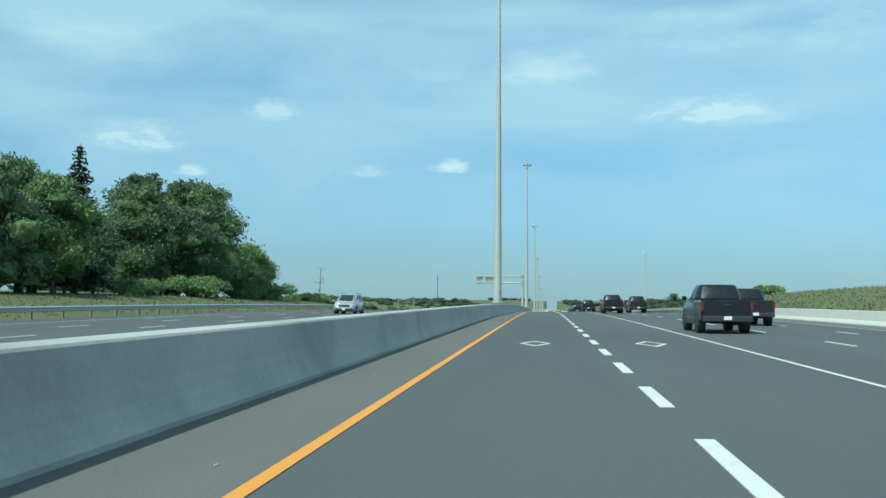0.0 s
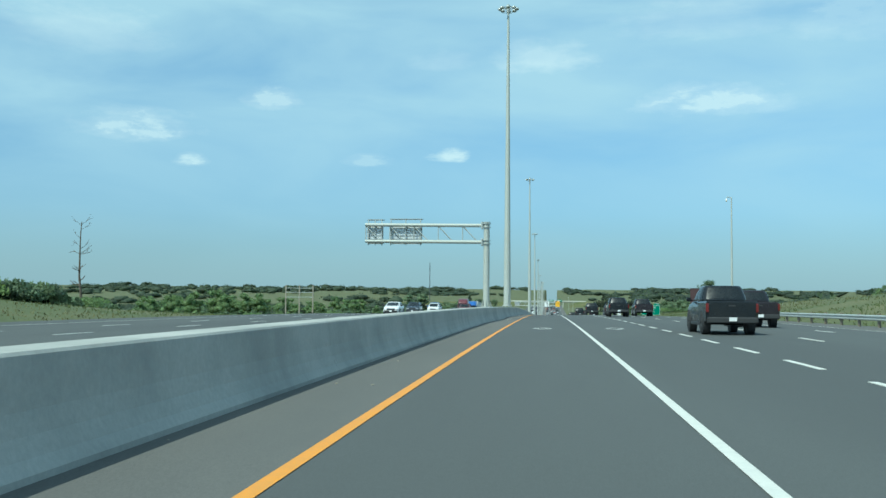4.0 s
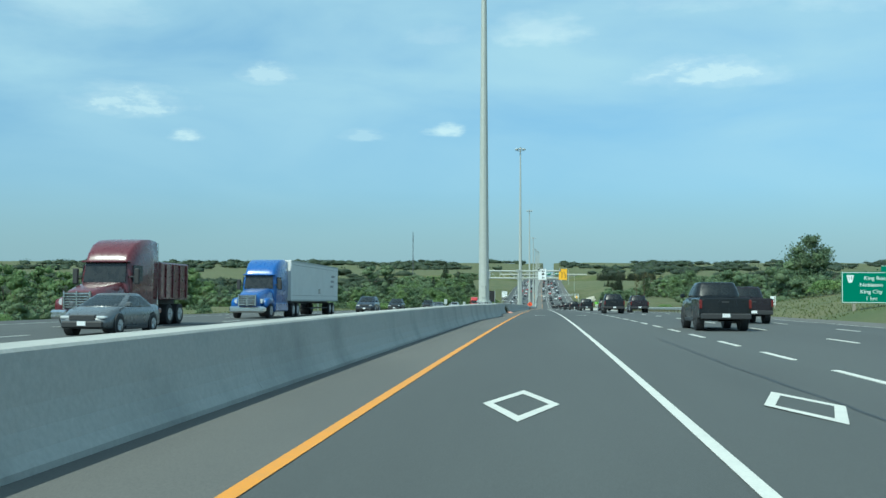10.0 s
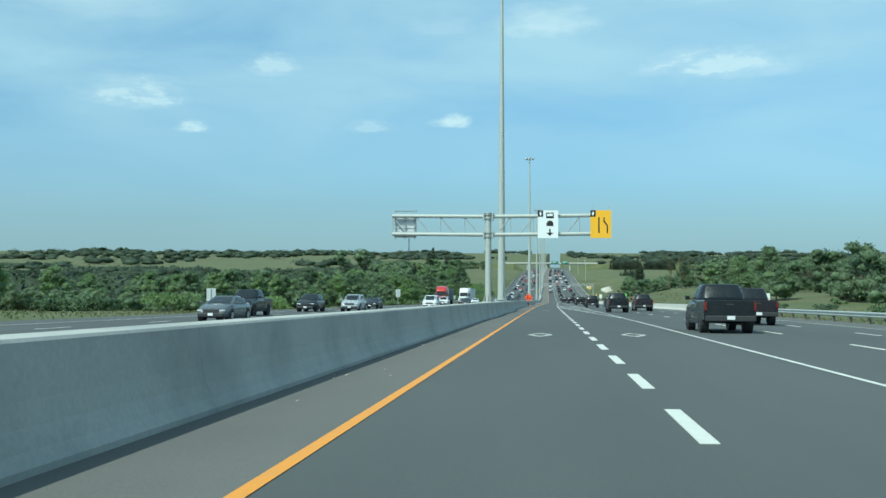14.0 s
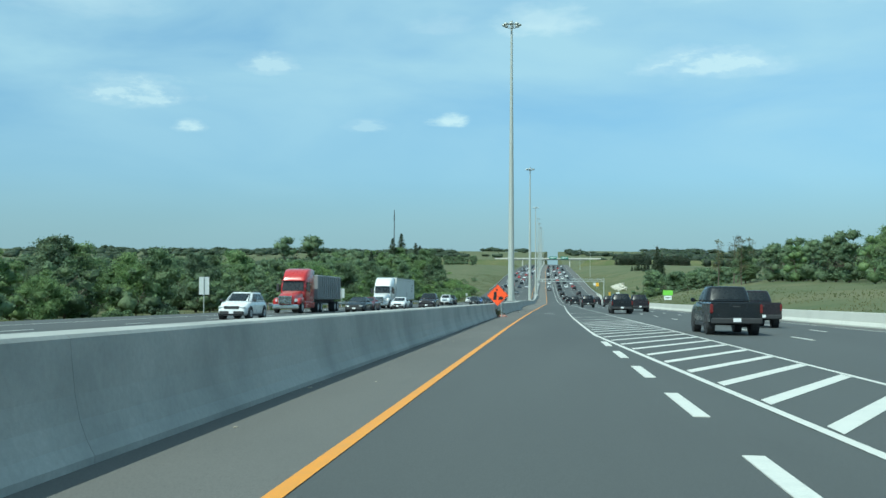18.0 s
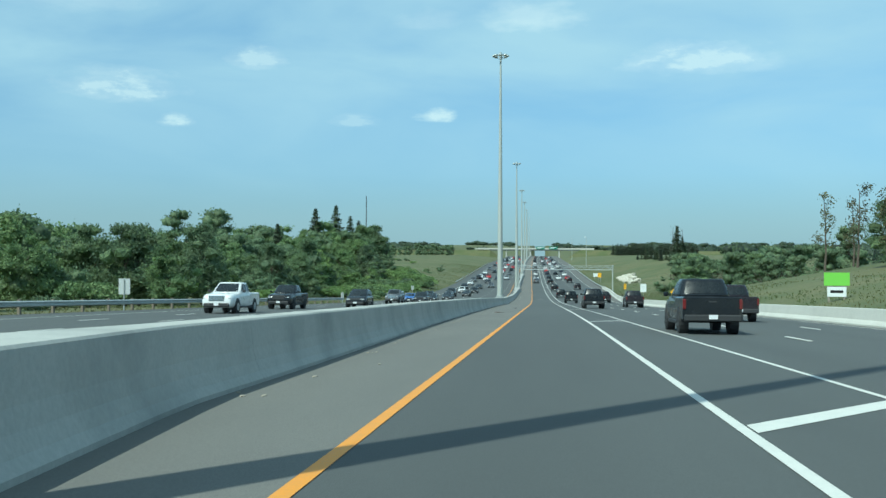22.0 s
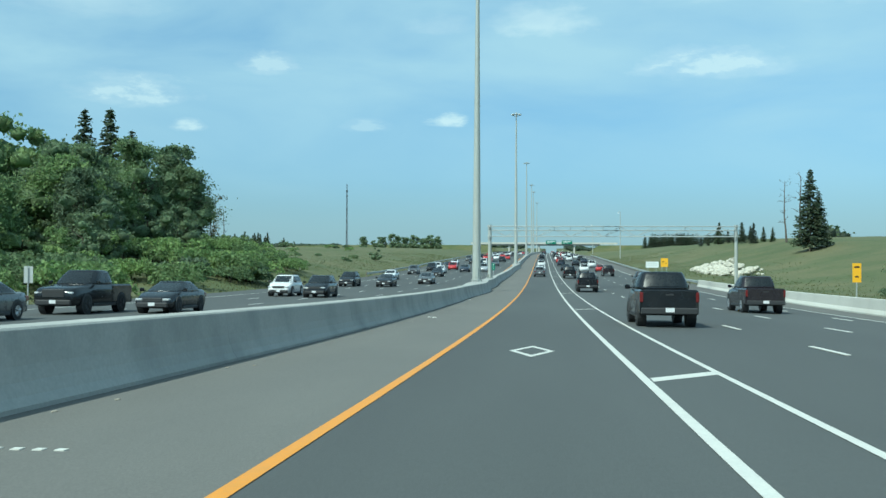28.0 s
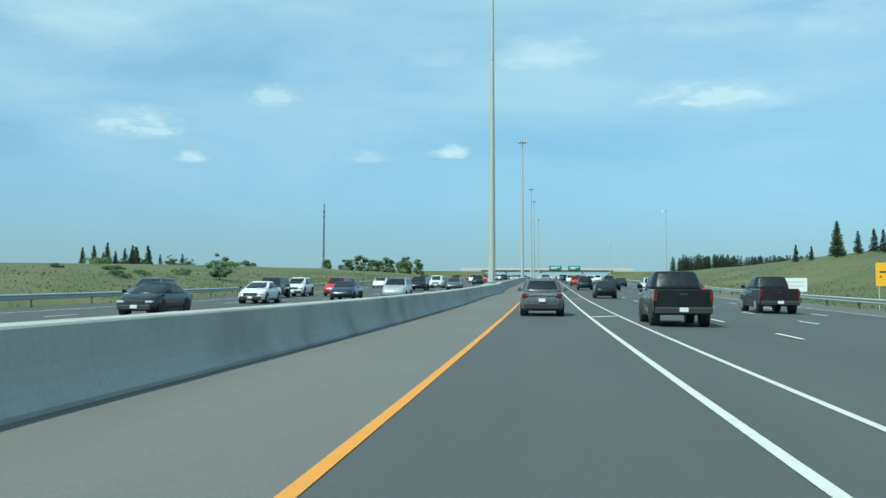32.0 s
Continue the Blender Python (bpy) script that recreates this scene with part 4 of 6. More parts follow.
def leaf_material(name, colour, light):
    m = bpy.data.materials.new(name)
    m.use_nodes = True
    m.node_tree.nodes.clear()
    n = Nodes(m.node_tree)
    geo = n.add("ShaderNodeNewGeometry")
    r = geo.outputs["Random Per Island"]
    own = n.add("ShaderNodeObjectInfo").outputs["Random"]
    c = n.mix(n.ramp(n.noise(geo.outputs["Position"], .35, 3.0), .35, .65), colour, light)
    spray = n.noise(geo.outputs["Position"], 2.4, 4.0, .7)
    relief = n.add("ShaderNodeBump", {"Strength": 1.0, "Distance": .15, "Height": spray}).outputs[0]
    k = n.sum("MULTIPLY", n.ramp(r, 0, 1, .7, 1.25), n.ramp(own, 0, 1, .75, 1.25))
    k = n.sum("MULTIPLY", k, n.ramp(spray, .3, .7, .7, 1.3))
    c = n.mix(1.0, c, n.add("ShaderNodeCombineXYZ", (k, k, n.sum("MULTIPLY", k, n.ramp(own, 0, 1, 1.15, .8)))).outputs[0], "MULTIPLY")
    d = n.add("ShaderNodeBsdfPrincipled", {"Base Color": c, "Roughness": 0.65, "Normal": relief})
    t = n.add("ShaderNodeBsdfTranslucent", {"Color": c})
    mixed = n.add("ShaderNodeMixShader", {0: 0.45, 1: d.outputs[0], 2: t.outputs[0]})
    n.add("ShaderNodeOutputMaterial", (mixed.outputs[0],))
    return m


LEAF = leaf_material("leaves", (0.165, 0.255, 0.105), (0.235, 0.32, 0.135))
LEAF_DARK = leaf_material("dark_leaves", (0.14, 0.21, 0.115), (0.2, 0.265, 0.14))
NEEDLE = leaf_material("needles", (0.07, 0.1, 0.066), (0.1, 0.13, 0.08))
DRY_LEAF = leaf_material("sparse_leaves", (0.1, 0.1, 0.045), (0.15, 0.14, 0.07))


def quads_mesh(name, centres, sizes, rng, mat, flat=0.0):
    """Many small leaf plates at the centres, turned at random."""
    n = len(centres)
    u = rng.normal(size=(n, 3))
    v = rng.normal(size=(n, 3))
    if flat:
        u[:, 2] *= 1 - flat
        v[:, 2] *= 1 - flat
    u /= np.linalg.norm(u, axis=1)[:, None]
    v -= u * (u * v).sum(1)[:, None]
    v /= np.linalg.norm(v, axis=1)[:, None] + 1e-9
    s = np.asarray(sizes)[:, None]
    fold = np.cross(u, v) * s * .25
    pts = np.stack([centres - u * s, centres - v * s * .62 + fold, centres + u * s, centres + v * s * .62 + fold], 1).reshape(-1, 3)
    me = bpy.data.meshes.new(name)
    me.vertices.add(4 * n)
    me.vertices.foreach_set("co", pts.ravel())
    me.loops.add(4 * n)
    me.loops.foreach_set("vertex_index", np.arange(4 * n))
    me.polygons.add(n)
    me.polygons.foreach_set("loop_start", np.arange(n) * 4)
    me.polygons.foreach_set("loop_total", np.full(n, 4))
    me.update()
    me.validate()
    me.materials.append(mat)
    return me


def limbs(bm, rng, a, way, length, radius, depth, tips):
    b = a + way * length
    tube(bm, a, b, radius, radius * .62, 7 if depth > 1 else 5, caps=False)
    if depth == 0:
        tips.append(b)
        return
    for k in range(rng.integers(2, 4)):
        turn = Vector(rng.normal(size=3)) * .55
        nxt = (way + turn + Vector((0, 0, .18))).normalized()
        limbs(bm, rng, a + way * length * rng.uniform(.65, 1.0), nxt, length * rng.uniform(.55, .8), radius * .55, depth - 1, tips)


def broadleaf(seed, height, spread, label, leaf, leaves=6600, plate=.86, count=30):
    rng = np.random.default_rng(seed)
    t = thing("tree", label, "tree", "roadside trees")
    bm = bmesh.new()
    tips = []
    limbs(bm, rng, Vector((0, 0, -.3)), Vector((rng.normal() * .04, rng.normal() * .04, 1)).normalized(), height * .36, height * .022, 3, tips)
    part("trunk", bm, BARK, t)
    lobes = []
    for k in range(count):
        z = rng.uniform(.12, .95)
        reach = spread * math.sin(math.pi * min(1, (z - .1) / .98) ** .8) * rng.uniform(.35, .9)
        a = rng.uniform(0, math.tau)
        lobes.append((reach * math.cos(a), reach * math.sin(a), z * height, rng.uniform(.12, .22) * height * min(1, 1.35 - z)))
    cs, sz = [], []
    per = leaves // len(lobes)
    for x, y, z, r in lobes:
        d = rng.normal(size=(per, 3))
        d /= np.linalg.norm(d, axis=1)[:, None]
        d[:, 2] = np.abs(d[:, 2]) * np.where(rng.random(per) < .75, 1, -.6)
        clump = 1 + .3 * np.sin(d[:, 0] * 7 + x) * np.cos(d[:, 1] * 6 + y) + .15 * rng.normal(size=per)
        cs.append(np.array([x, y, z]) + d * (r * rng.uniform(.68, 1.14, per) * clump)[:, None] * np.array([1.15, 1.15, .85]))
        sz.append(rng.uniform(.13, .33, per) * (height / 14) ** .5 * plate)
    part("crown", quads_mesh("crown", np.concatenate(cs), np.concatenate(sz), rng, leaf), None, t)
    bm = bmesh.new()
    for x, y, z, r in lobes:
        made = bmesh.ops.create_icosphere(bm, subdivisions=1, radius=r * (.62 if count > 20 else .8), matrix=Matrix.Translation((x, y, z)) @ Matrix.Diagonal((1.1, 1.1, .8, 1)))["verts"]
        for v in made:
            v.co += Vector((noise.noise(v.co * .9), noise.noise(v.co * .9 + Vector((5, 0, 0))), noise.noise(v.co * .9 + Vector((0, 5, 0))))) * r * .45
    part("inner_crown", bm, leaf, t)
    return t


def conifer(seed, height, label, least=6, step=1.0):
    rng = np.random.default_rng(seed)
    t = thing("conifer", label, "tree", "roadside conifers")
    bm = bmesh.new()
    tube(bm, (0, 0, -.3), (0, 0, height), height * .016, .02, 8)
    cs = []
    z = height * .1
    while z < height * .99:
        reach = (1 - z / height) ** .85 * height * .25 + .15
        n = int(least + 5 * (1 - z / height))
        for k in range(n):
            a = rng.uniform(0, math.tau)
            r = reach * rng.uniform(.55, 1.15)
            tip = np.array([math.cos(a) * r, math.sin(a) * r, z - r * rng.uniform(.05, .3)])
            tube(bm, (0, 0, z), tuple(tip), .03, .01, 4, caps=False)
            for q in np.linspace(.25, 1, max(3, int(r * 5))):
                cs.append(np.array([0, 0, z]) * (1 - q) + tip * q + rng.normal(size=3) * np.array([.12, .12, .07]))
        z += height * .028 / step * rng.uniform(.8, 1.3)
    part("trunk", bm, BARK, t)
    cs = np.array(cs)
    part("crown", quads_mesh("crown", cs, rng.uniform(.18, .38, len(cs)) * (height / 14) ** .4, rng, NEEDLE, .6), None, t)
    return t


def bare_tree(seed, height, label, leafy=0):
    rng = np.random.default_rng(seed)
    t = thing("bare_tree", label, "tree", "bare and dying trees")
    bm = bmesh.new()
    tips = []
    p, w = Vector((0, 0, -.3)), Vector((0, 0, 1))
    r = height * .019
    for k in range(7):
        q = p + (w + Vector((rng.normal() * .05, rng.normal() * .05, 0))).normalized() * height / 7
        tube(bm, p, q, r, r * .82, 8, caps=False)
        if k > 1:
            for j in range(3):
                a = rng.uniform(0, math.tau)
                limbs(bm, rng, p.lerp(q, rng.random()), Vector((math.cos(a), math.sin(a), rng.uniform(.2, .9))).normalized(), height * rng.uniform(.05, .11), r * .4, 1, tips)
        p, r = q, r * .82
    part("trunk", bm, BARK, t)
    if leafy:
        pick = np.array([tuple(v) for v in tips])
        cs = pick[rng.integers(0, len(pick), leafy)] + rng.normal(size=(leafy, 3)) * .45
        part("crown", quads_mesh("crown", cs, rng.uniform(.12, .28, leafy), rng, DRY_LEAF), None, t)
    return t


def bush(seed, size, label, leaf, leaves=1300):
    rng = np.random.default_rng(seed)
    t = thing("bush", label, "bush", "roadside bushes")
    cs, sz = [], []
    for k in range(8):
        c = np.array([rng.normal() * size * .45, rng.normal() * size * .45, rng.uniform(.15, .5) * size])
        d = rng.normal(size=(leaves // 8, 3))
        d /= np.linalg.norm(d, axis=1)[:, None]
        d[:, 2] = np.abs(d[:, 2]) - .15
        cs.append(c + d * size * .42 * rng.uniform(.75, 1.1, leaves // 8)[:, None])
        sz.append(rng.uniform(.09, .21, leaves // 8))
    part("foliage", quads_mesh("foliage", np.concatenate(cs), np.concatenate(sz), rng, leaf), None, t)
    bm = bmesh.new()
    for k in range(5):
        tube(bm, (rng.normal() * .15, rng.normal() * .15, -.25), (rng.normal() * size * .3, rng.normal() * size * .3, size * .5), .04, .015, 5)
    part("trunk", bm, BARK, t)
    return t


MODELS = {
    "oak": broadleaf(1, 15, 5.2, "tall broad-leaved tree with a dense green crown", LEAF),
    "ash": broadleaf(2, 16, 4.4, "tall dark green broad-leaved tree", LEAF_DARK),
    "lime": broadleaf(3, 12, 4.6, "round broad-leaved tree with light green leaves", LEAF),
    "elm": broadleaf(4, 17, 5.0, "tall ragged broad-leaved tree with gaps in its crown", LEAF_DARK, 6800),
    "low": broadleaf(5, 8, 3.6, "low spreading broad-leaved tree", LEAF, 5000),
    "spruce": conifer(6, 18, "tall dark spruce with drooping branches", 9, 1.3),
    "fir": conifer(7, 9, "small pointed dark conifer", 8),
    "dead": bare_tree(8, 11, "dead grey tree with bare branches"),
    "thin": bare_tree(9, 13, "tall thin tree with sparse brownish leaves", 420),
    "bush": bush(10, 2.6, "dense green roadside bush", LEAF),
    "shrub": bush(11, 1.8, "low dark green shrub", LEAF_DARK),
}
MODELS["far_fir"] = conifer(27, 9, "dark conifer in a dense plantation", 9, .6)
MODELS["far_oak"] = broadleaf(21, 15, 5.2, "tall broad-leaved tree at the back of the wood", LEAF, 1300, 1.25, 18)
MODELS["far_ash"] = broadleaf(22, 16, 4.6, "tall dark green tree at the back of the wood", LEAF_DARK, 1300, 1.25, 18)
MODELS["far_low"] = broadleaf(25, 8, 3.6, "low spreading tree standing in rough grass", LEAF_DARK, 900, 1.15, 13)
BEHIND = {"oak": "far_oak", "lime": "far_oak", "ash": "far_ash", "elm": "far_ash", "low": "far_low"}
used = set()
JOINED = {}
tree_rng = random.Random(11)


def plant(kind, s, d, scale=1.0, tall=None):
    if kind in BEHIND and scale < 1.4 and (abs(d) > 58 or s > 1060):
        kind = BEHIND[kind]
    ob = MODELS[kind]
    joined = kind.startswith("far_")
    k = scale * tree_rng.uniform(.9, 1.1)
    p = field_spot(s, d, -.15)
    m = Matrix.Translation(p) @ pose(0, 0, 0, 0, 0, tree_rng.uniform(0, 360)) @ Matrix.Diagonal((k, k, k * (tall or 1), 1))
    if joined and kind in used:
        JOINED.setdefault(kind, []).append(m)
    elif kind in used:
        made = copy_thing(ob, Matrix.Identity(4))
        made.matrix_basis = m
    else:
        ob.matrix_basis = m
        used.add(kind)


def grove(kinds, s0, s1, d0, d1, count, scale=(0.8, 1.15)):
    for k in range(count):
        plant(tree_rng.choice(kinds), tree_rng.uniform(s0, s1), tree_rng.uniform(d0, d1), tree_rng.uniform(*scale))


# the wood beside the opposite carriageway at the start
grove(["oak", "ash", "elm", "ash"], 70, 150, -58, -48, 26, (.68, .85))
grove(["oak", "ash", "elm"], 134, 160, -59, -52, 11, (1.0, 1.15))
grove(["oak", "ash", "lime"], 162, 198, -57, -51, 12, (.5, .75))
grove(["bush"], 206, 222, -57, -50, 4, (.7, 1.0))
grove(["oak", "ash", "elm"], -46.6, 150, -85, -62, 14, (.7, .9))
grove(["bush", "shrub"], 100, 226, -47, -44, 22, (.8, 1.4))
plant("spruce", 104, -49, .85)
plant("dead", 241.7, -53.3, 1.0)
grove(["shrub", "bush"], 236, 250, -56, -50, 8, (.7, 1.1))
# the low ground beyond the crest
grove(["low", "lime", "oak"], 355.3, 403.6, -82, -66, 9, (.5, .7))
grove(["low", "lime", "bush", "bush"], 257.6, 648.5, -110, -58, 56, (.4, .62))
grove(["bush", "shrub"], 235.7, 628.3, -50, -40, 16, (.6, 1.2))
# the long wood
grove(["oak", "ash", "lime", "elm", "low"], 648.5, 740, -64, -47, 19, (.44, .62))
grove(["oak", "ash", "lime", "elm", "low"], 740, 880, -64, -47, 26, (.52, .75))
grove(["oak", "ash", "elm"], 668.8, 800, -95, -64, 12, (.48, .66))
grove(["oak", "ash", "elm"], 800, 890, -80, -62, 12, (.6, .82))
grove(["oak", "ash", "elm", "lime"], 880, 960, -68, -49, 19, (.52, .74))
grove(["oak", "ash", "elm", "lime"], 960, 1005, -68, -49, 12, (.6, .8))
grove(["bush", "shrub", "low"], 648.5, 890, -46, -40, 20, (.7, 1.2))
grove(["bush", "bush", "shrub"], 885, 990, -48, -33, 84, (.8, 1.5))
grove(["low"], 890, 985, -50, -42, 16, (.5, .8))
for s, d, k in ((1029, -69, 1.22), (996.8, -58, 1.0), (981.7, -66, 1.05), (1020.1, -66, .8), (1034.2, -70, .75), (951.4, -70, 1.0)):
    plant("spruce", s, d, k)
grove(["ash"], 1018, 1034.2, -125, -110, 3, (1.2, 1.4))
grove(["oak", "ash", "elm"], 978, 1022, -60, -51, 11, (.72, .92))
for s, d, k in ((1024, -53, .62), (1018, -55, .75), (1012, -58, .85)):
    plant("spruce", s, d, k)
grove(["bush"], 985, 1034, -47, -34, 40, (.6, 1.1))
grove(["bush"], 1000, 1050, -54, -42, 14, (.5, .8))
plant("thin", 1027, -51, .6)
plant("thin", 1031, -52, .66)
plant("dead", 1033, -51, .7)
grove(["bush", "shrub"], 1010, 1052.4, -52, -40, 16, (.6, 1.0))
grove(["shrub"], 1052.4, 1173.5, -60, -42, 9, (.4, .7))
plant("low", 1124, -40.5, .5)
grove(["bush", "shrub"], 1090, 1240, -76, -60, 5, (.6, 1.0))
grove(["ash"], 1496.6, 1617.8, -130, -70, 34, (.48, .62))
# the depth of the long wood, and of the one before the hill
grove(["far_oak", "far_ash"], 630, 740, -90, -62, 40, (.46, .62))
grove(["far_oak", "far_ash"], 740, 810, -90, -62, 26, (.56, .74))
grove(["far_oak", "far_ash"], 810, 900, -90, -60, 48, (.6, .8))
grove(["far_oak", "far_ash"], 900, 955, -95, -60, 36, (.68, .9))
grove(["far_oak", "far_ash"], 955, 1012, -95, -60, 32, (.75, .98))
grove(["far_low"], 640, 1010, -56, -46, 70, (.6, .95))
grove(["far_low", "far_oak"], 330, 640, -120, -70, 90, (.4, .65))
grove(["far_low"], 300, 650, -75, -52, 60, (.4, .7))
# on the other side
grove(["far_ash", "far_ash", "far_low"], 490, 660, 60, 130, 90, (.5, .8))
grove(["far_ash"], 690, 880, 60, 105, 54, (.56, .76))
grove(["far_low", "far_ash"], 890, 982, 40, 70, 60, (.5, .75))
grove(["low", "lime", "oak"], 400, 470, 90, 130, 14, (.35, .5))
grove(["bush"], 186, 196, 41, 44, 3, (.7, 1.0))
plant("ash", 601, 77.7, 1.42, .98)
plant("ash", 598, 79, 1.0)
grove(["far_low", "low", "shrub"], 500, 648.5, 48, 110, 52, (.65, 1.0))
grove(["bush", "shrub"], 435.6, 638.4, 36, 48, 14, (.6, 1.0))
grove(["ash", "elm", "ash", "lime"], 689, 850.4, 54, 90, 44, (.5, .68))
for s, d in ((861.6, 51), (853.5, 54), (845.4, 57), (836.3, 53), (868.6, 58)):
    plant("thin", s, d, .95)
grove(["far_low", "ash", "shrub", "bush"], 895.9, 984, 36, 62, 52, (.5, .8))
grove(["ash", "lime"], 900.9, 991.8, 55, 75, 12, (.6, .75))
plant("spruce", 1086, 58, .92)
plant("spruce", 1089, 60.5, .66)
for s, d in ((1102.9, 60), (1108.9, 63), (1123, 62)):
    plant("dead", s, d, 1.4)
for s, d, k in ((1196, 58, .85), (1200, 59, .9), (1190, 60, .62), (1184, 61, .55), (1176, 60, .58), (1168, 60, .85), (1166, 62, .6), (1152, 60, .8), (1149, 62, .6), (1224, 57, .55), (1215, 58, .4), (1138, 62, .5)):
    plant("fir", s, d, k * .85)
for k in range(190):
    d = tree_rng.uniform(66, 134)
    if not 97 < d < 101:
        plant("far_fir", tree_rng.uniform(1494, 1524), d, tree_rng.uniform(.85, 1.08))
grove(["fir"], 1230, 1300, -120, -104, 16, (.42, .66))
grove(["far_low"], 1230, 1310, -118, -100, 12, (.3, .45))
for m in MODELS.values():
    if m.matrix_basis == Matrix.Identity(4):
        m.matrix_basis = Matrix.Translation(field_spot(1300, 130))

# the trees behind the front rows, too many to count
def join_trees(name, label):
    slots, verts, loops, starts, totals, mats = [], [], [], [], [], []
    nv = nl = 0
    for kind, places in JOINED.items():
        for piece in MODELS[kind].children:
            me = piece.data
            co = np.empty(3 * len(me.vertices))
            me.vertices.foreach_get("co", co)
            co = co.reshape(-1, 3)
            li, ls, lt = (np.empty(n, dtype=np.int32) for n in (len(me.loops), len(me.polygons), len(me.polygons)))
            me.loops.foreach_get("vertex_index", li)
            me.polygons.foreach_get("loop_start", ls)
            me.polygons.foreach_get("loop_total", lt)
            if me.materials[0] not in slots:
                slots.append(me.materials[0])
            for m in places:
                a = np.array(m)
                verts.append(co @ a[:3, :3].T + a[:3, 3])
                loops.append(li + nv)
                starts.append(ls + nl)
                totals.append(lt)
                mats.append(np.full(len(ls), slots.index(me.materials[0]), dtype=np.int32))
                nv += len(co)
                nl += len(li)
    verts, loops, starts, totals, mats = (np.concatenate(q) for q in (verts, loops, starts, totals, mats))
    me = bpy.data.meshes.new(name)
    me.vertices.add(nv)
    me.vertices.foreach_set("co", verts.ravel())
    me.loops.add(nl)
    me.loops.foreach_set("vertex_index", loops)
    me.polygons.add(len(starts))
    me.polygons.foreach_set("loop_start", starts)
    me.polygons.foreach_set("loop_total", totals)
    for q in slots:
        me.materials.append(q)
    me.polygons.foreach_set("material_index", mats)
    me.update()
    tagged(new(name, me), label, "woods", kind="stuff")


join_trees("back_woods", "mixed trees standing behind the front rows of the woods and in a plantation")

# woods far off, too many to count: each tree is a rounded, broken mass of leaves
FAR_LEAF = leaf_material("far_leaves", (0.064, 0.095, 0.058), (0.09, 0.122, 0.07))
ball = bmesh.new()
bmesh.ops.create_icosphere(ball, subdivisions=1, radius=.9)
BALL_V, BALL_F = np.array([v.co[:] for v in ball.verts]), np.array([[v.index for v in f.verts] for f in ball.faces])
ball.free()


def far_woods(name, label, bands, seed):
    rng = np.random.default_rng(seed)
    vs, fs, cs, sz, n = [], [], [], [], 0
    for s0, s1, d0, d1, count, h in bands:
        for k in range(count):
            s, d = rng.uniform(s0, s1), rng.uniform(d0, d1)
            belt = noise.noise((s * .006, d * .006, seed * 1.7)) if max(abs(d), s - 1000) < 430 else noise.noise((s * .0016, d * .0045, seed * 1.7)) - .5
            if belt < -.45:
                continue
            p = np.array(field_spot(s, d))
            tall = h * rng.uniform(.6, 1.2)
            near = max(abs(d), s - 900) < 450
            r = tall * rng.uniform(.36, .52)
            c = p + np.array([rng.normal() * tall * .22, rng.normal() * tall * .22, r * .75])
            v = BALL_V * (1 + .28 * rng.normal(size=(len(BALL_V), 1))) * r * (np.array([1.1, 1.1, .95]) if near else np.array([2.3, 2.3, .9]))
            vs.append(c + v)
            fs.append(BALL_F + n)
            n += len(BALL_V)
            q = rng.normal(size=(40, 3))
            q /= np.linalg.norm(q, axis=1)[:, None]
            cs.append(c + q * (r * rng.uniform(.75, 1.2, 40))[:, None] * (np.array([1, 1, 1]) if near else np.array([2.2, 2.2, 1])))
            sz.append(rng.uniform(.14, .34, 40) * r)
    sprays = quads_mesh(name, np.concatenate(cs), np.concatenate(sz), rng, FAR_LEAF)
    tagged(new(name, sprays), label, "woods", kind="stuff")
    me = bpy.data.meshes.new(name)
    me.from_pydata(np.concatenate(vs).tolist(), [], np.concatenate(fs).tolist())
    me.polygons.foreach_set("use_smooth", [True] * len(me.polygons))
    me.materials.append(FAR_LEAF)
    return tagged(new(name, me), label, "woods", kind="stuff")


far_woods("far_woods", "distant dark green woods and hedgerows on rolling land", [(180, 1050, -420, -90, 3200, 9), (600, 2200, -1500, -420, 2300, 11), (1350, 2400, -400, -180, 220, 8), (2400, 5200, -3200, -100, 2200, 19)], 1)
far_woods("far_woods", "distant mixed woods beyond the motorway verge", [(380, 1000, 90, 420, 2900, 9), (500, 2300, 420, 1500, 2200, 11), (1000, 2400, 110, 400, 320, 9), (2400, 5200, 60, 3200, 2200, 19)], 2)


# ---- tall grass on the banks, too much to count ----
def blade_material(name, colour, dry):
    m = bpy.data.materials.new(name)
    m.use_nodes = True
    m.node_tree.nodes.clear()
    n = Nodes(m.node_tree)
    geo = n.add("ShaderNodeNewGeometry")
    c = n.mix(n.ramp(n.noise(geo.outputs["Position"], .05, 4.0), .4, .62), colour, dry)
    k = n.ramp(geo.outputs["Random Per Island"], 0, 1, .85, 1.2)
    c = n.mix(1.0, c, n.add("ShaderNodeCombineXYZ", (k, k, k)).outputs[0], "MULTIPLY")
    d = n.add("ShaderNodeBsdfPrincipled", {"Base Color": c, "Roughness": 0.8})
    through_light = n.add("ShaderNodeBsdfTranslucent", {"Color": c})
    mixed = n.add("ShaderNodeMixShader", {0: 0.5, 1: d.outputs[0], 2: through_light.outputs[0]})
    n.add("ShaderNodeOutputMaterial", (mixed.outputs[0],))
    return m


BLADES = blade_material("grass_blades", (0.13, 0.158, 0.06), (0.19, 0.182, 0.09))


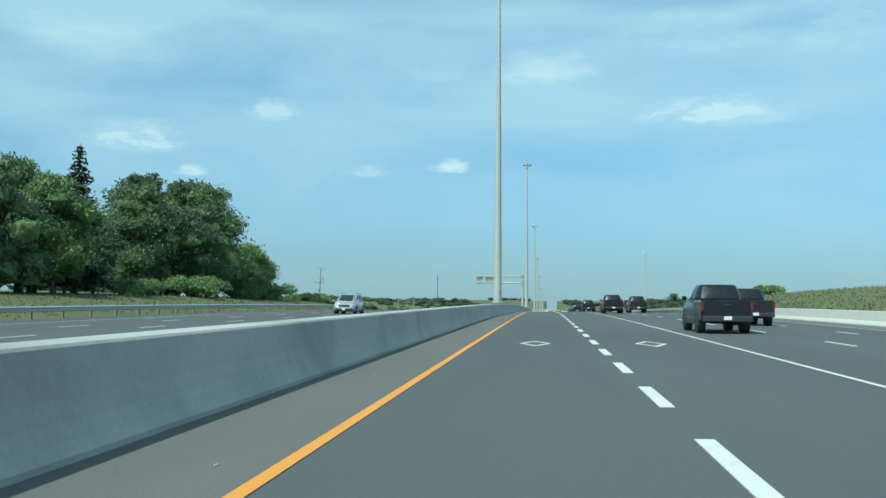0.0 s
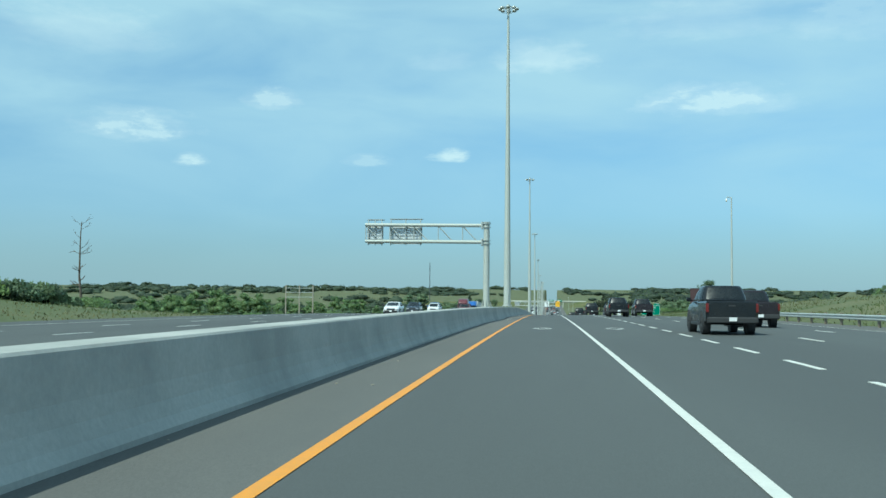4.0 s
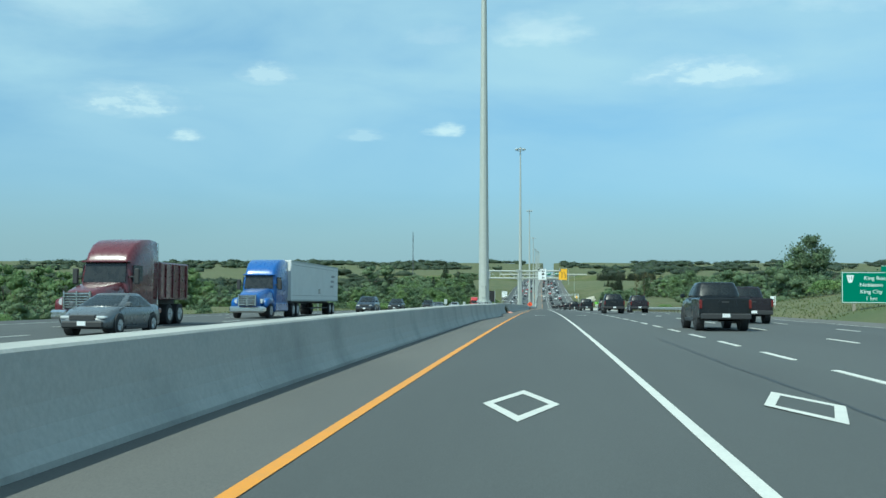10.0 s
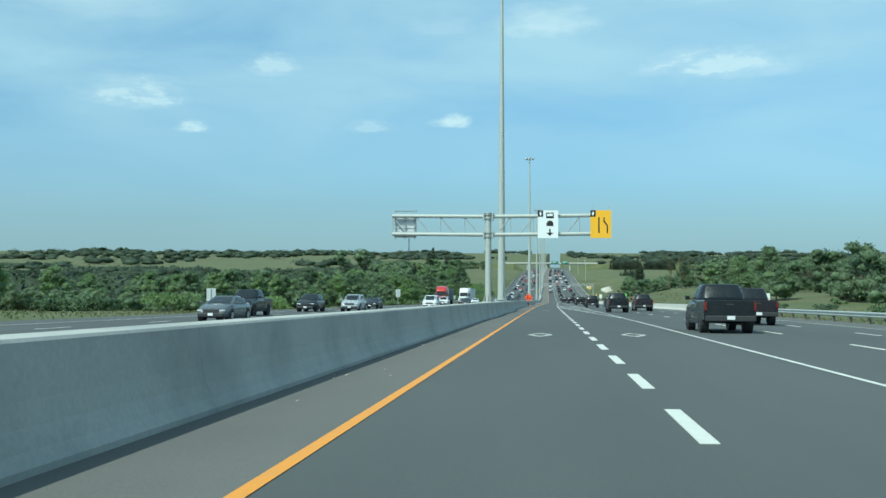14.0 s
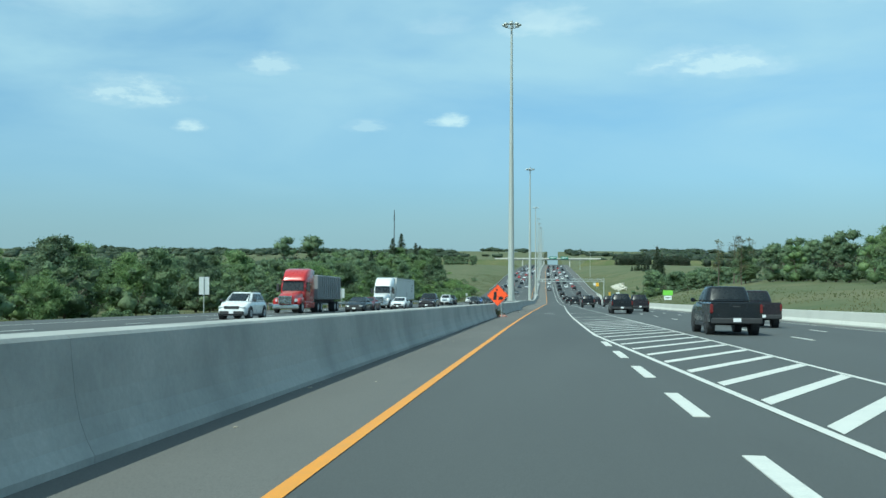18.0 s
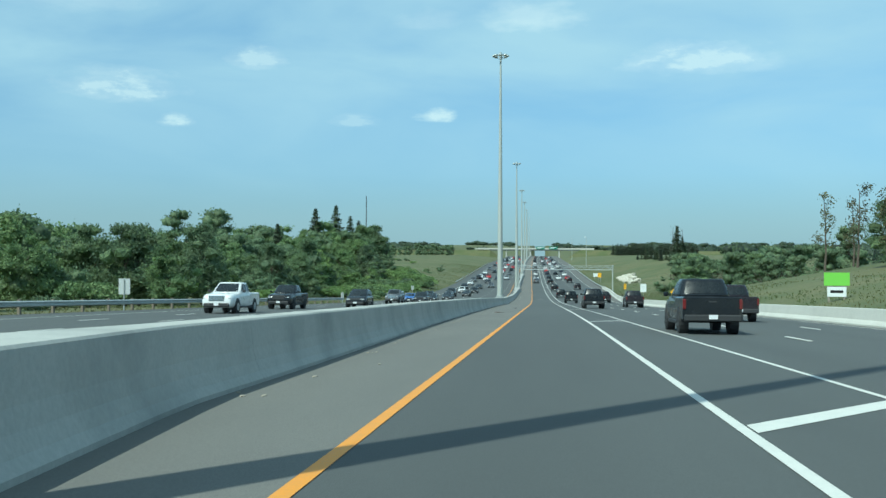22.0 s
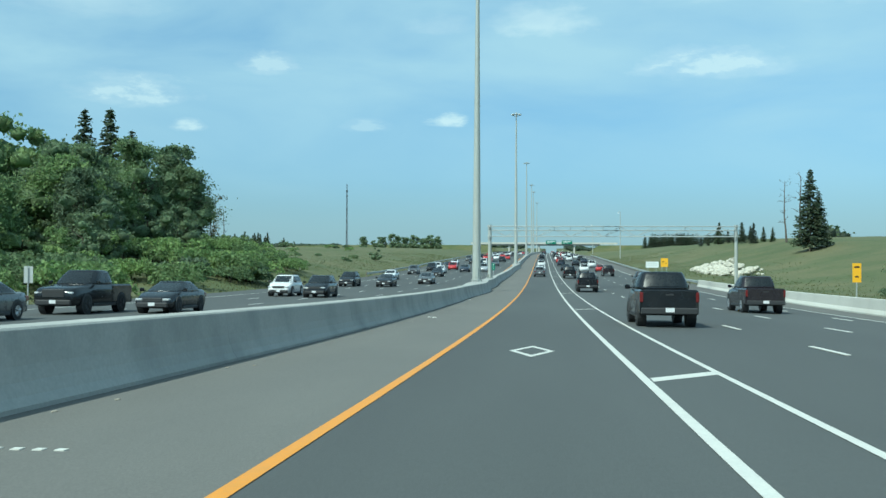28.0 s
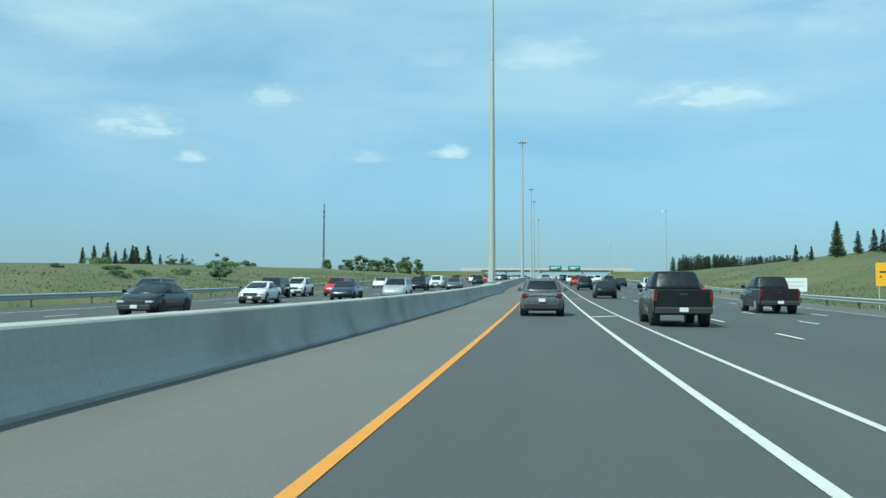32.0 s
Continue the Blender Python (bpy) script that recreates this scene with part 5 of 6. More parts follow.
def tall_grass(label, side, count, seed):
    rng = np.random.default_rng(seed)
    pts = []
    for k in range(count):
        s = rng.uniform(-10, 1250)
        r = 1.0 + abs(rng.normal()) * 11
        if noise.noise((s * .05, r * .12, seed)) < -.25:
            continue
        p = np.array(field_spot(s, wall_foot(s) + 1.2 + r if side > 0 else OPP_OUT - .6 - r, -.04))
        w, h = rng.uniform(.03, .1), rng.uniform(.09, .26)
        a = rng.uniform(0, math.pi)
        u = np.array([math.cos(a) * w, math.sin(a) * w, 0])
        lean = np.array([rng.normal() * .08, rng.normal() * .08, h])
        pts += [p - u, p + u, p + u * .35 + lean, p - u * .5 + lean * .9]
    n = len(pts) // 4
    me = bpy.data.meshes.new("tall_grass")
    me.from_pydata(np.array(pts).tolist(), [], np.arange(4 * n).reshape(n, 4).tolist())
    me.materials.append(BLADES)
    tagged(new("tall_grass", me), label, "grass", kind="stuff")


tall_grass("tall half-dry grass and weeds on the verge beyond the outer shoulder", 1, 52000, 5)
tall_grass("tall half-dry grass and weeds beside the opposite carriageway", -1, 44000, 6)
# ---- rails and walls ----
RUST = material("weathered_wood_post", (0.2, 0.17, 0.13), 0.9, grain=14, spread=0.25)


def guardrail(s0, s1, d, facing, label):
    t = thing("guardrail", label, "guardrail", "guardrails along the motorway")
    f = d if callable(d) else (lambda s: d)
    shape = [(.0, .76), (.08, .71), (.08, .66), (.01, .62), (.01, .56), (.08, .52), (.08, .47), (.0, .42), (-.02, .42), (-.02, .76)]
    s = s0
    while s < s1 - 1:
        e = min(s + 30.4, s1)
        rows = [[spot(q, f(q) + facing * x, z) for x, z in shape] for q in np.linspace(s, e, 6)]
        me = from_rows("rail", rows, True)
        me.materials.append(GALV)
        part("rail", me, None, t)
        s = e
    bm = bmesh.new()
    box(bm, -.08, .08, -.1, .1, -.9, .84, .01)
    post = finish("post", bm, RUST)
    s = s0 + .5
    while s < s1:
        part("post", post, None, t).matrix_basis = stand(s, f(s) - facing * .12, 0)
        s += 3.81 if s < 1000 else 7.6


def side_wall(s0, s1, label):
    t = thing("concrete_wall", label, "barrier", kind="structure")
    prof = [(0, -.5), (0, .08), (.14, .3), (.2, .86), (.22, .88), (.46, .88), (.48, .86), (.5, -.5)]
    s = s0
    while s < s1 - .5:
        e = min(s + 12, s1)
        rows = [[spot(q, wall_foot(q), 0) + Vector((x * math.cos(heading(q)), x * math.sin(heading(q)), z)) for x, z in prof] for q in np.linspace(s + .005, e - .005, 4)]
        me = from_rows("wall_length", rows, True)
        bm = bmesh.new()
        bm.from_mesh(me)
        bmesh.ops.holes_fill(bm, edges=[x for x in bm.edges if x.is_boundary])
        bmesh.ops.recalc_face_normals(bm, faces=bm.faces)
        part("wall_length", bm, WALL_CONCRETE, t)
        s = e


side_wall(-174.6, 107.6, "pale concrete barrier along the outer shoulder")
guardrail(108.7, 264.2, lambda s: wall_foot(s) + .3, -1, "galvanised steel guardrail on posts beside the verge")
guardrail(428.1, 571.1, lambda s: wall_foot(s) + .3, -1, "galvanised steel guardrail on posts beside the verge")
side_wall(572.1, 1004.9, "pale concrete barrier along the outer shoulder")
guardrail(1005.9, 1304.8, lambda s: wall_foot(s) + .3, -1, "galvanised steel guardrail on posts beside the verge")
guardrail(-174.6, 144.4, OPP_OUT + .2, 1, "galvanised steel guardrail along the opposite carriageway")
guardrail(658.7, 826, OPP_OUT + .2, 1, "galvanised steel guardrail along the opposite carriageway")
guardrail(1036, 1304.8, OPP_OUT + .2, 1, "galvanised steel guardrail along the opposite carriageway")

# ---- sign structures ----
SIGN_WHITE = material("sign_white", (.78, .8, .8), .5, grain=20, spread=.04)
SIGN_GREEN = material("sign_green", (.0, .17, .1), .5, grain=20, spread=.06)
SIGN_YELLOW = material("sign_yellow", (.85, .45, .02), .5, grain=20, spread=.05)
SIGN_ORANGE = material("sign_orange", (.95, .1, .02), .5, grain=20, spread=.04)
SIGN_BLACK = material("sign_black", (.015, .015, .016), .5, grain=20, spread=.1)
SIGN_LIME = material("sign_lime", (.25, .62, .08), .5, grain=20, spread=.05)
SIGN_BROWN = material("board_back_brown", (.06, .03, .032), .7, grain=5, spread=.2)
SIGN_RED = material("sign_red", (.5, .05, .05), .5, grain=20, spread=.05)
ALU = material("sign_back_aluminium", (.6, .62, .63), .4, .35, grain=8, spread=.08)
WOOD_POST = material("grey_wood_post", (.3, .27, .22), .9, grain=10, spread=.2, stretch=(1, 1, .2))


def plate(parent, name, x0, x1, z0, z1, mat, y=0.0, thick=.012, label=""):
    """A flat sheet facing the driver, its front at y."""
    bm = bmesh.new()
    box(bm, x0, x1, y, y + thick, z0, z1)
    return part(name, bm, mat, parent, label)


def words(parent, text, x, z, size, mat, y=-.004, align="CENTER", name="lettering"):
    """Raised lettering on a sheet, read from -y."""
    c = bpy.data.curves.new(name, "FONT")
    c.body, c.size, c.align_x, c.align_y, c.extrude = text, size, align, "CENTER", .002
    ob = bpy.data.objects.new(name, c)
    scene.collection.objects.link(ob)
    me = bpy.data.meshes.new_from_object(ob.evaluated_get(bpy.context.evaluated_depsgraph_get()))
    bpy.data.objects.remove(ob)
    me.materials.clear()
    me.materials.append(mat)
    o = part(name, me, None, parent)
    o.matrix_basis = pose(x, y, z, 90, 0, 0)
    return o


def flat_shape(parent, name, points, mat, y=-.004):
    bm = bmesh.new()
    a = [bm.verts.new((x, y, z)) for x, z in points]
    b = [bm.verts.new((x, y + .004, z)) for x, z in points]
    bm.faces.new(a)
    bm.faces.new(b[::-1])
    for i in range(len(a)):
        j = (i + 1) % len(a)
        bm.faces.new((a[i], b[i], b[j], a[j]))
    bmesh.ops.recalc_face_normals(bm, faces=bm.faces)
    return part(name, bm, mat, parent)


def posts(parent, xs, z1, r=.05, z0=-.6, mat=None, y=.05):
    for x in xs:
        bm = bmesh.new()
        if mat:
            box(bm, x - r, x + r, y - r, y + r, z0, z1, .005)
        else:
            tube(bm, (x, y, z0), (x, y, z1), r, sides=8)
        part("post", bm, mat or GALV, parent)


def cantilever(s, arms, height, label):
    """A tubular post on the median with a two-chord arm; arms: reach to each side."""
    t = thing("sign_gantry", label, "sign gantry", "sign gantries")
    bm = bmesh.new()
    tube(bm, (0, 0, 0), (0, 0, height + .25), .25, .23, 20)
    part("post", bm, MAST, t)
    bm = bmesh.new()
    tube(bm, (0, 0, height + .2), (0, 0, height + .27), .29, sides=20)
    part("cap", bm, GALV, t)
    bm = bmesh.new()
    tube(bm, (0, 0, 0), (0, 0, .05), .48, sides=16)
    part("base_plate", bm, GALV, t)
    for k in range(8):
        a = k * math.pi / 4
        bm = bmesh.new()
        c, q = math.cos(a), math.sin(a)
        v = [bm.verts.new(p) for p in ((.24 * c, .24 * q, .05), (.46 * c, .46 * q, .05), (.24 * c, .24 * q, .6))]
        bm.faces.new(v)
        bmesh.ops.solidify(bm, geom=bm.faces[:], thickness=.025)
        part("gusset", bm, MAST, t)
    low, high = height - 1.3, height
    for z in (low, high):
        for q in (-.14, .14):
            bm = bmesh.new()
            tube(bm, (0, 0, z + q - .03), (0, 0, z + q + .03), .32, sides=20)
            part("collar", bm, GALV, t)
    for x1 in arms:
        sx = math.copysign(1, x1)
        for z in (low, high):
            bm = bmesh.new()
            tube(bm, (sx * .2, 0, z), (x1, 0, z + .06), .14, .13, 14)
            part("chord", bm, MAST, t)
            bm = bmesh.new()
            box(bm, sx * .28, sx * .42, -.28, .28, z - .28, z + .28, .02)
            part("flange", bm, GALV, t)
        n = max(3, round(abs(x1) / 1.9))
        for k in range(n):
            a, b = x1 * (k + .35) / n, x1 * (k + 1) / n
            bm = bmesh.new()
            tube(bm, (a, 0, low), (b, 0, high), .045, sides=6)
            part("brace", bm, GALV, t)
            bm = bmesh.new()
            tube(bm, (b - sx * .04, 0, low), (b - sx * .04, 0, high), .04, sides=6)
            part("strut", bm, GALV, t)
    t.matrix_basis = stand(s, median(s) - (.42 if s < 300 else .12), crest(s)) @ Matrix.Diagonal((1, 1, 1.0 if s < 300 else 1.11, 1))
    return t


def sign_back(t, x0, x1, z0, z1):
    """The back of a sign that faces the other way: sheet, ribs and hanger posts."""
    panel = plate(t, "sign_panel", x0, x1, z0, z1, ALU, .32, .03, "bare aluminium back of a sign")
    for z in np.arange(z0 + .15, z1, .28):
        bm = bmesh.new()
        box(bm, x0, x1, .26, .32, z - .02, z + .02)
        part("rib", bm, ALU, panel)
    for x in np.linspace(x0 + .12, x1 - .12, 3):
        bm = bmesh.new()
        box(bm, x - .03, x + .03, .17, .26, z0 - .1, z1 + .45)
        part("hanger", bm, GALV, panel)
    bm = bmesh.new()
    box(bm, x0, x1, .2, .9, z1 + .42, z1 + .46)
    part("light_shelf", bm, GALV, panel)


g = cantilever(205.0, (-9.6,), 6.35, "grey tubular cantilever sign gantry on the median barrier")
sign_back(g, -9.5, -8.2, 4.9, 6.4)
sign_back(g, -7.7, -5.1, 4.9, 6.45)
g = cantilever(512.7, (-7.7, 9.0), 6.1, "grey tubular butterfly sign gantry with two lane signs")
sign_back(g, -7.6, -5.8, 4.6, 6.1)
board = plate(g, "sign_panel", 3.9, 5.5, 4.55, 6.5, SIGN_WHITE, -.35, .03, "white lane sign with black symbols")
plate(board, "diamond_tab", 3.9, 4.32, 6.05, 6.5, SIGN_BLACK, -.36, .008)
flat_shape(board, "diamond_symbol", [(4.11, 6.1), (4.2, 6.28), (4.11, 6.45), (4.02, 6.28)], SIGN_WHITE, -.37)
flat_shape(board, "bus_symbol", [(4.55, 5.95), (5.15, 5.95), (5.15, 6.35), (4.55, 6.35)], SIGN_BLACK, -.36)
flat_shape(board, "bus_window", [(4.62, 6.1), (5.08, 6.1), (5.08, 6.28), (4.62, 6.28)], SIGN_WHITE, -.368)
flat_shape(board, "car_symbol", [(4.58, 5.4), (5.12, 5.4), (5.12, 5.58), (4.98, 5.78), (4.72, 5.78), (4.58, 5.58)], SIGN_BLACK, -.36)
flat_shape(board, "arrow_symbol", [(4.85, 4.7), (5.12, 4.93), (4.91, 4.93), (4.91, 5.2), (4.79, 5.2), (4.79, 4.93), (4.58, 4.93)], SIGN_BLACK, -.36)
board = plate(g, "sign_panel", 8.0, 9.6, 4.55, 6.5, SIGN_YELLOW, -.35, .03, "amber lane merge sign with black symbols")
plate(board, "diamond_tab", 8.0, 8.4, 6.05, 6.5, SIGN_BLACK, -.36, .008)
flat_shape(board, "diamond_symbol", [(8.2, 6.1), (8.29, 6.28), (8.2, 6.45), (8.11, 6.28)], SIGN_WHITE, -.37)
plate(board, "lane_symbol", 8.6, 8.7, 4.9, 6.0, SIGN_BLACK, -.36, .008)
flat_shape(board, "merge_symbol", [(9.25, 4.9), (9.35, 4.9), (9.35, 5.45), (9.1, 5.74), (9.1, 6.0), (9.0, 6.0), (9.0, 5.7), (9.25, 5.4)], SIGN_BLACK, -.36)
for x in (4.1, 5.3, 8.2, 9.4):
    bm = bmesh.new()
    box(bm, x - .03, x + .03, -.3, -.24, 4.5, 6.85)
    part("hanger", bm, GALV, g)


def truss(s, d0, d1, height):
    t = thing("overhead_truss", "grey steel lattice truss spanning the lanes, with no signs", "sign gantry", "sign gantries")
    span = d1 - d0
    low = height - 1.28
    for x, z0, r in ((0, 0, .23), (span, -1.6, .2)):
        bm = bmesh.new()
        tube(bm, (x, 0, z0), (x, 0, height), r, r * .9, 16)
        part("post", bm, MAST, t)
        bm = bmesh.new()
        tube(bm, (x, 0, height), (x, 0, height + .12), r * 1.15, sides=16)
        part("cap", bm, GALV, t)
        bm = bmesh.new()
        tube(bm, (x, 0, z0), (x, 0, z0 + .06), .45, sides=16)
        part("base_plate", bm, GALV, t)
        if x == 0:
            for k in range(6):
                a = k * math.pi / 3
                bm = bmesh.new()
                v = [bm.verts.new(p) for p in ((.22 * math.cos(a), .22 * math.sin(a), .06), (.43 * math.cos(a), .43 * math.sin(a), .06), (.22 * math.cos(a), .22 * math.sin(a), .55))]
                bm.faces.new(v)
                bmesh.ops.solidify(bm, geom=bm.faces[:], thickness=.025)
                part("gusset", bm, MAST, t)
    rails = ((-.45, height - .08), (-.45, low), (.95, height - .5), (.95, low + .05))
    for y, z in rails:
        bm = bmesh.new()
        tube(bm, (-.3, y, z), (span + .3, y, z), .06, sides=8)
        part("chord", bm, GALV, t)
    for x in (0, span):
        bm = bmesh.new()
        for z in (height - .08, low):
            tube(bm, (x, -.55, z), (x, 1.05, z - (.4 if z > low else -.05)), .07, sides=8)
        part("saddle", bm, GALV, t)
    n = round(span / 1.95)
    for k in range(n):
        a, b = span * k / n, span * (k + 1) / n
        up = k % 2
        for y, zt, zb in ((-.45, height - .08, low), (.95, height - .5, low + .05)):
            bm = bmesh.new()
            tube(bm, (a, y, zb if up else zt), (b, y, zt if up else zb), .032, sides=5)
            part("brace", bm, GALV, t)
        bm = bmesh.new()
        tube(bm, (a, -.45, low), (b, .95, low + .05), .028, sides=5)
        part("cross_brace", bm, GALV, t)
        bm = bmesh.new()
        tube(bm, (a, -.45, height - .08), (a, .95, height - .5), .028, sides=5)
        part("cross_brace", bm, GALV, t)
    t.matrix_basis = stand(s, d0, .98)


truss(990.9, -4.22, 24.7, 6.3)

# ---- signs beside the road ----
def on_land(t, s, d, turn=0.0):
    p = field_spot(s, d)
    t.matrix_basis = Matrix.Translation(p) @ pose(0, 0, 0, 0, 0, math.degrees(heading(s)) + turn)
    return p.z - at(Z_GRID, s)


def board_heights(s, d, h):
    """Height over the land there of what stands h over the road."""
    return h - (land(s, d) - at(Z_GRID, s))


s, d = 399.3, 29.8
k = board_heights(s, d, 0) - .75
t = thing("exit_sign", "green motorway exit sign with white lettering on two posts", "road sign", "signs on the verge")
on_land(t, s, d)
panel = plate(t, "sign_panel", -2.1, 2.1, k + 1.9, k + 4.35, SIGN_GREEN, 0, .03, "green panel")
plate(panel, "border", -2.06, 2.06, k + 4.27, k + 4.31, SIGN_WHITE, -.004, .004)
plate(panel, "border", -2.06, 2.06, k + 1.94, k + 1.98, SIGN_WHITE, -.004, .004)
plate(panel, "border", -2.06, -2.02, k + 1.94, k + 4.31, SIGN_WHITE, -.004, .004)
plate(panel, "border", 2.02, 2.06, k + 1.94, k + 4.31, SIGN_WHITE, -.004, .004)
tab = plate(t, "exit_tab", .7, 2.0, k + 4.37, k + 4.85, SIGN_GREEN, 0, .03, "green exit tab")
plate(tab, "border", .72, 1.98, k + 4.8, k + 4.83, SIGN_WHITE, -.004, .004)
words(tab, "43", 1.35, k + 4.6, .34, SIGN_WHITE)
flat_shape(panel, "route_shield", [(-1.6, k + 3.5), (-1.35, k + 3.5), (-1.2, k + 4.1), (-1.75, k + 4.1)], SIGN_WHITE)
words(panel, "11", -1.47, k + 3.85, .36, SIGN_BLACK, -.012)
for j, line in enumerate(("King Road", "Nobleton", "King City", "1 km")):
    words(panel, line, .35 if j == 0 else 0, k + 3.85 - j * .53, .42, SIGN_WHITE)
posts(t, (-1.2, 1.2), k + 4.1, .09, -.5, WOOD_POST, .12)
t.matrix_basis = t.matrix_basis @ Matrix.Diagonal((1.16, 1, 1.08, 1))


def small_sign(s, d, w, z0, z1, mat, label, name="road_sign", bars=(), legs=1, turn=0.0, leg_mat=None):
    """A sheet on a post or two; bars: dark strips where its writing cannot be read."""
    k = board_heights(s, d, 0)
    t = thing(name, label, "road sign", "signs on the verge")
    on_land(t, s, d, turn)
    p = plate(t, "sign_panel", -w / 2, w / 2, k + z0, k + z1, mat, 0, .012)
    for a, b, zz, m in bars:
        plate(p, "writing_bar", a * w / 2, b * w / 2, k + z0 + (z1 - z0) * zz - .06, k + z0 + (z1 - z0) * zz + .06, m, -.004, .004, "plain bar of lettering")
    posts(t, (0,) if legs == 1 else (-w * .32, w * .32), k + z1 - .05, .05, -.5, leg_mat)
    return t


small_sign(266.6, 25.3, 1.1, 1.9, 3.3, SIGN_WHITE, "white verge sign with two black arrows and bars", bars=((-.6, -.2, .7, SIGN_BLACK), (.2, .6, .7, SIGN_BLACK), (-.6, .6, .35, SIGN_BLACK), (-.6, .6, .15, SIGN_BLACK)))
small_sign(153, 24.6, 1.2, 1.6, 2.9, SIGN_WHITE, "white verge sign with two dark symbols on top", bars=((-.7, -.1, .85, SIGN_BLACK), (.1, .7, .85, SIGN_BLACK), (-.6, .6, .4, SIGN_BLACK)))
small_sign(425, 27.5, .6, 1.0, 2.0, SIGN_WHITE, "small white sign on two orange-painted legs", bars=((-.5, .5, .6, SIGN_BLACK), (-.5, .5, .3, SIGN_BLACK)), legs=2, leg_mat=WOOD_POST)
small_sign(464, 26.1, 1.0, 2.0, 3.45, SIGN_WHITE, "white regulatory sign with a black symbol", bars=((-.3, .3, .6, SIGN_BLACK), (-.4, .4, .3, SIGN_BLACK)))
small_sign(548.1, 25.4, 2.8, .75, 2.15, SIGN_WHITE, "white board with a red band across it", bars=((-.95, .95, .52, SIGN_RED), (-.7, .7, .8, SIGN_RED), (-.7, .7, .2, SIGN_RED)), legs=2)
small_sign(902.6, 24.2, 1.25, 1.5, 3.3, SIGN_WHITE, "white regulatory sign with faded grey symbol", bars=((-.5, .5, .65, ALU), (-.3, .3, .35, ALU)))
small_sign(1103.7, 27.3, 2.9, .35, 1.75, SIGN_WHITE, "wide white board with grey lettering bars", bars=((-.8, .8, .7, ALU), (-.8, .8, .4, ALU)), legs=2)
small_sign(944.1, 24.1, .6, 1.45, 2.8, SIGN_YELLOW, "tall yellow warning sign with black symbols", bars=((-.6, .6, .8, SIGN_BLACK), (-.4, .4, .3, SIGN_BLACK)))
small_sign(1072.5, 26.3, 1.4, 1.25, 2.95, SIGN_YELLOW, "amber sign with bent black arrows", bars=((-.6, -.4, .4, SIGN_BLACK), (.4, .6, .4, SIGN_BLACK), (-.6, .1, .6, SIGN_BLACK)), legs=2)
small_sign(704.1, -29.5, .9, 1.3, 2.7, ALU, "bare aluminium back of a verge sign", name="reversed_sign", turn=180)
small_sign(755, -29.8, .9, 1.1, 2.3, ALU, "bare aluminium back of a verge sign", name="reversed_sign", turn=180)
small_sign(454.7, -30.4, .95, 1.5, 3.0, ALU, "bare aluminium back of a verge sign", name="reversed_sign", turn=180)
small_sign(525.3, -29.5, .9, 1.0, 2.2, ALU, "bare aluminium back of a verge sign", name="reversed_sign", turn=180)
small_sign(1013, -36.5, .8, 1.2, 2.3, ALU, "bare aluminium back of a small verge sign", name="reversed_sign", turn=180)
small_sign(833, -28.8, .4, .35, 1.5, ALU, "narrow pale marker at the end of the guardrail", name="end_marker", turn=180)
small_sign(931, -30, .6, 1.2, 2.25, ALU, "bare aluminium back of a verge sign", name="reversed_sign", turn=180)
small_sign(650, -31.0, 1.0, 1.6, 3.3, ALU, "bare aluminium back of a verge sign", name="reversed_sign", turn=180)


def diamond_sign(s, d, centre, half, mat, label, on_verge, symbol):
    t = thing("warning_sign", label, "road sign", "diamond warning signs")
    if on_verge:
        k = board_heights(s, d, 0)
        on_land(t, s, d)
    else:
        k = 0
        t.matrix_basis = stand(s, d)
    c = k + centre
    panel = flat_shape(t, "sign_panel", [(0, c - half), (half, c), (0, c + half), (-half, c)], mat, -.012)
    h = half * .93
    w = half * .905
    for a, b in (((0, -1), (1, 0)), ((1, 0), (0, 1)), ((0, 1), (-1, 0)), ((-1, 0), (0, -1))):
        flat_shape(panel, "border", [(a[0] * h, c + a[1] * h), (b[0] * h, c + b[1] * h), (b[0] * w, c + b[1] * w), (a[0] * w, c + a[1] * w)], SIGN_BLACK, -.016)
    q = half / .85
    if symbol == "works":
        flat_shape(panel, "mound_symbol", [(.02 * q, c - .36 * q), (.36 * q, c - .36 * q), (.46 * q, c - .2 * q), (.3 * q, c - .08 * q), (.14 * q, c - .1 * q)], SIGN_BLACK, -.017)
        flat_shape(panel, "upright_symbol", [(-.36 * q, c - .36 * q), (-.1 * q, c - .36 * q), (-.08 * q, c + .28 * q), (-.3 * q, c + .28 * q)], SIGN_BLACK, -.017)
        flat_shape(panel, "round_symbol", [(-.07 * q + .08 * q * math.cos(i * math.pi / 6), c + .43 * q + .08 * q * math.sin(i * math.pi / 6)) for i in range(12)], SIGN_BLACK, -.017)
        flat_shape(panel, "bar_symbol", [(-.12 * q, c - .04 * q), (.13 * q, c - .19 * q), (.13 * q, c - .15 * q), (-.12 * q, c + .0 * q)], SIGN_BLACK, -.017)
    else:
        flat_shape(panel, "arrow_symbol", [(-.08 * q, c - .35 * q), (.08 * q, c - .35 * q), (.08 * q, c), (.25 * q, c), (0, c + .35 * q), (-.25 * q, c), (-.08 * q, c)], SIGN_BLACK, -.017)
    posts(t, (-.28, .28) if half > .6 else (0,), c + half * .3, .03, -.5, None, .03)
    return t


diamond_sign(634.0, -1.95, 1.66, .82, SIGN_ORANGE, "orange diamond roadworks sign with black symbols on two thin posts", False, "works")
diamond_sign(687, 23.4, 1.7, .86, SIGN_ORANGE, "orange diamond roadworks sign beyond the outer wall", True, "works")
diamond_sign(855.5, 24.2, 1.9, .6, SIGN_YELLOW, "yellow diamond warning sign on a post", True, "arrow")

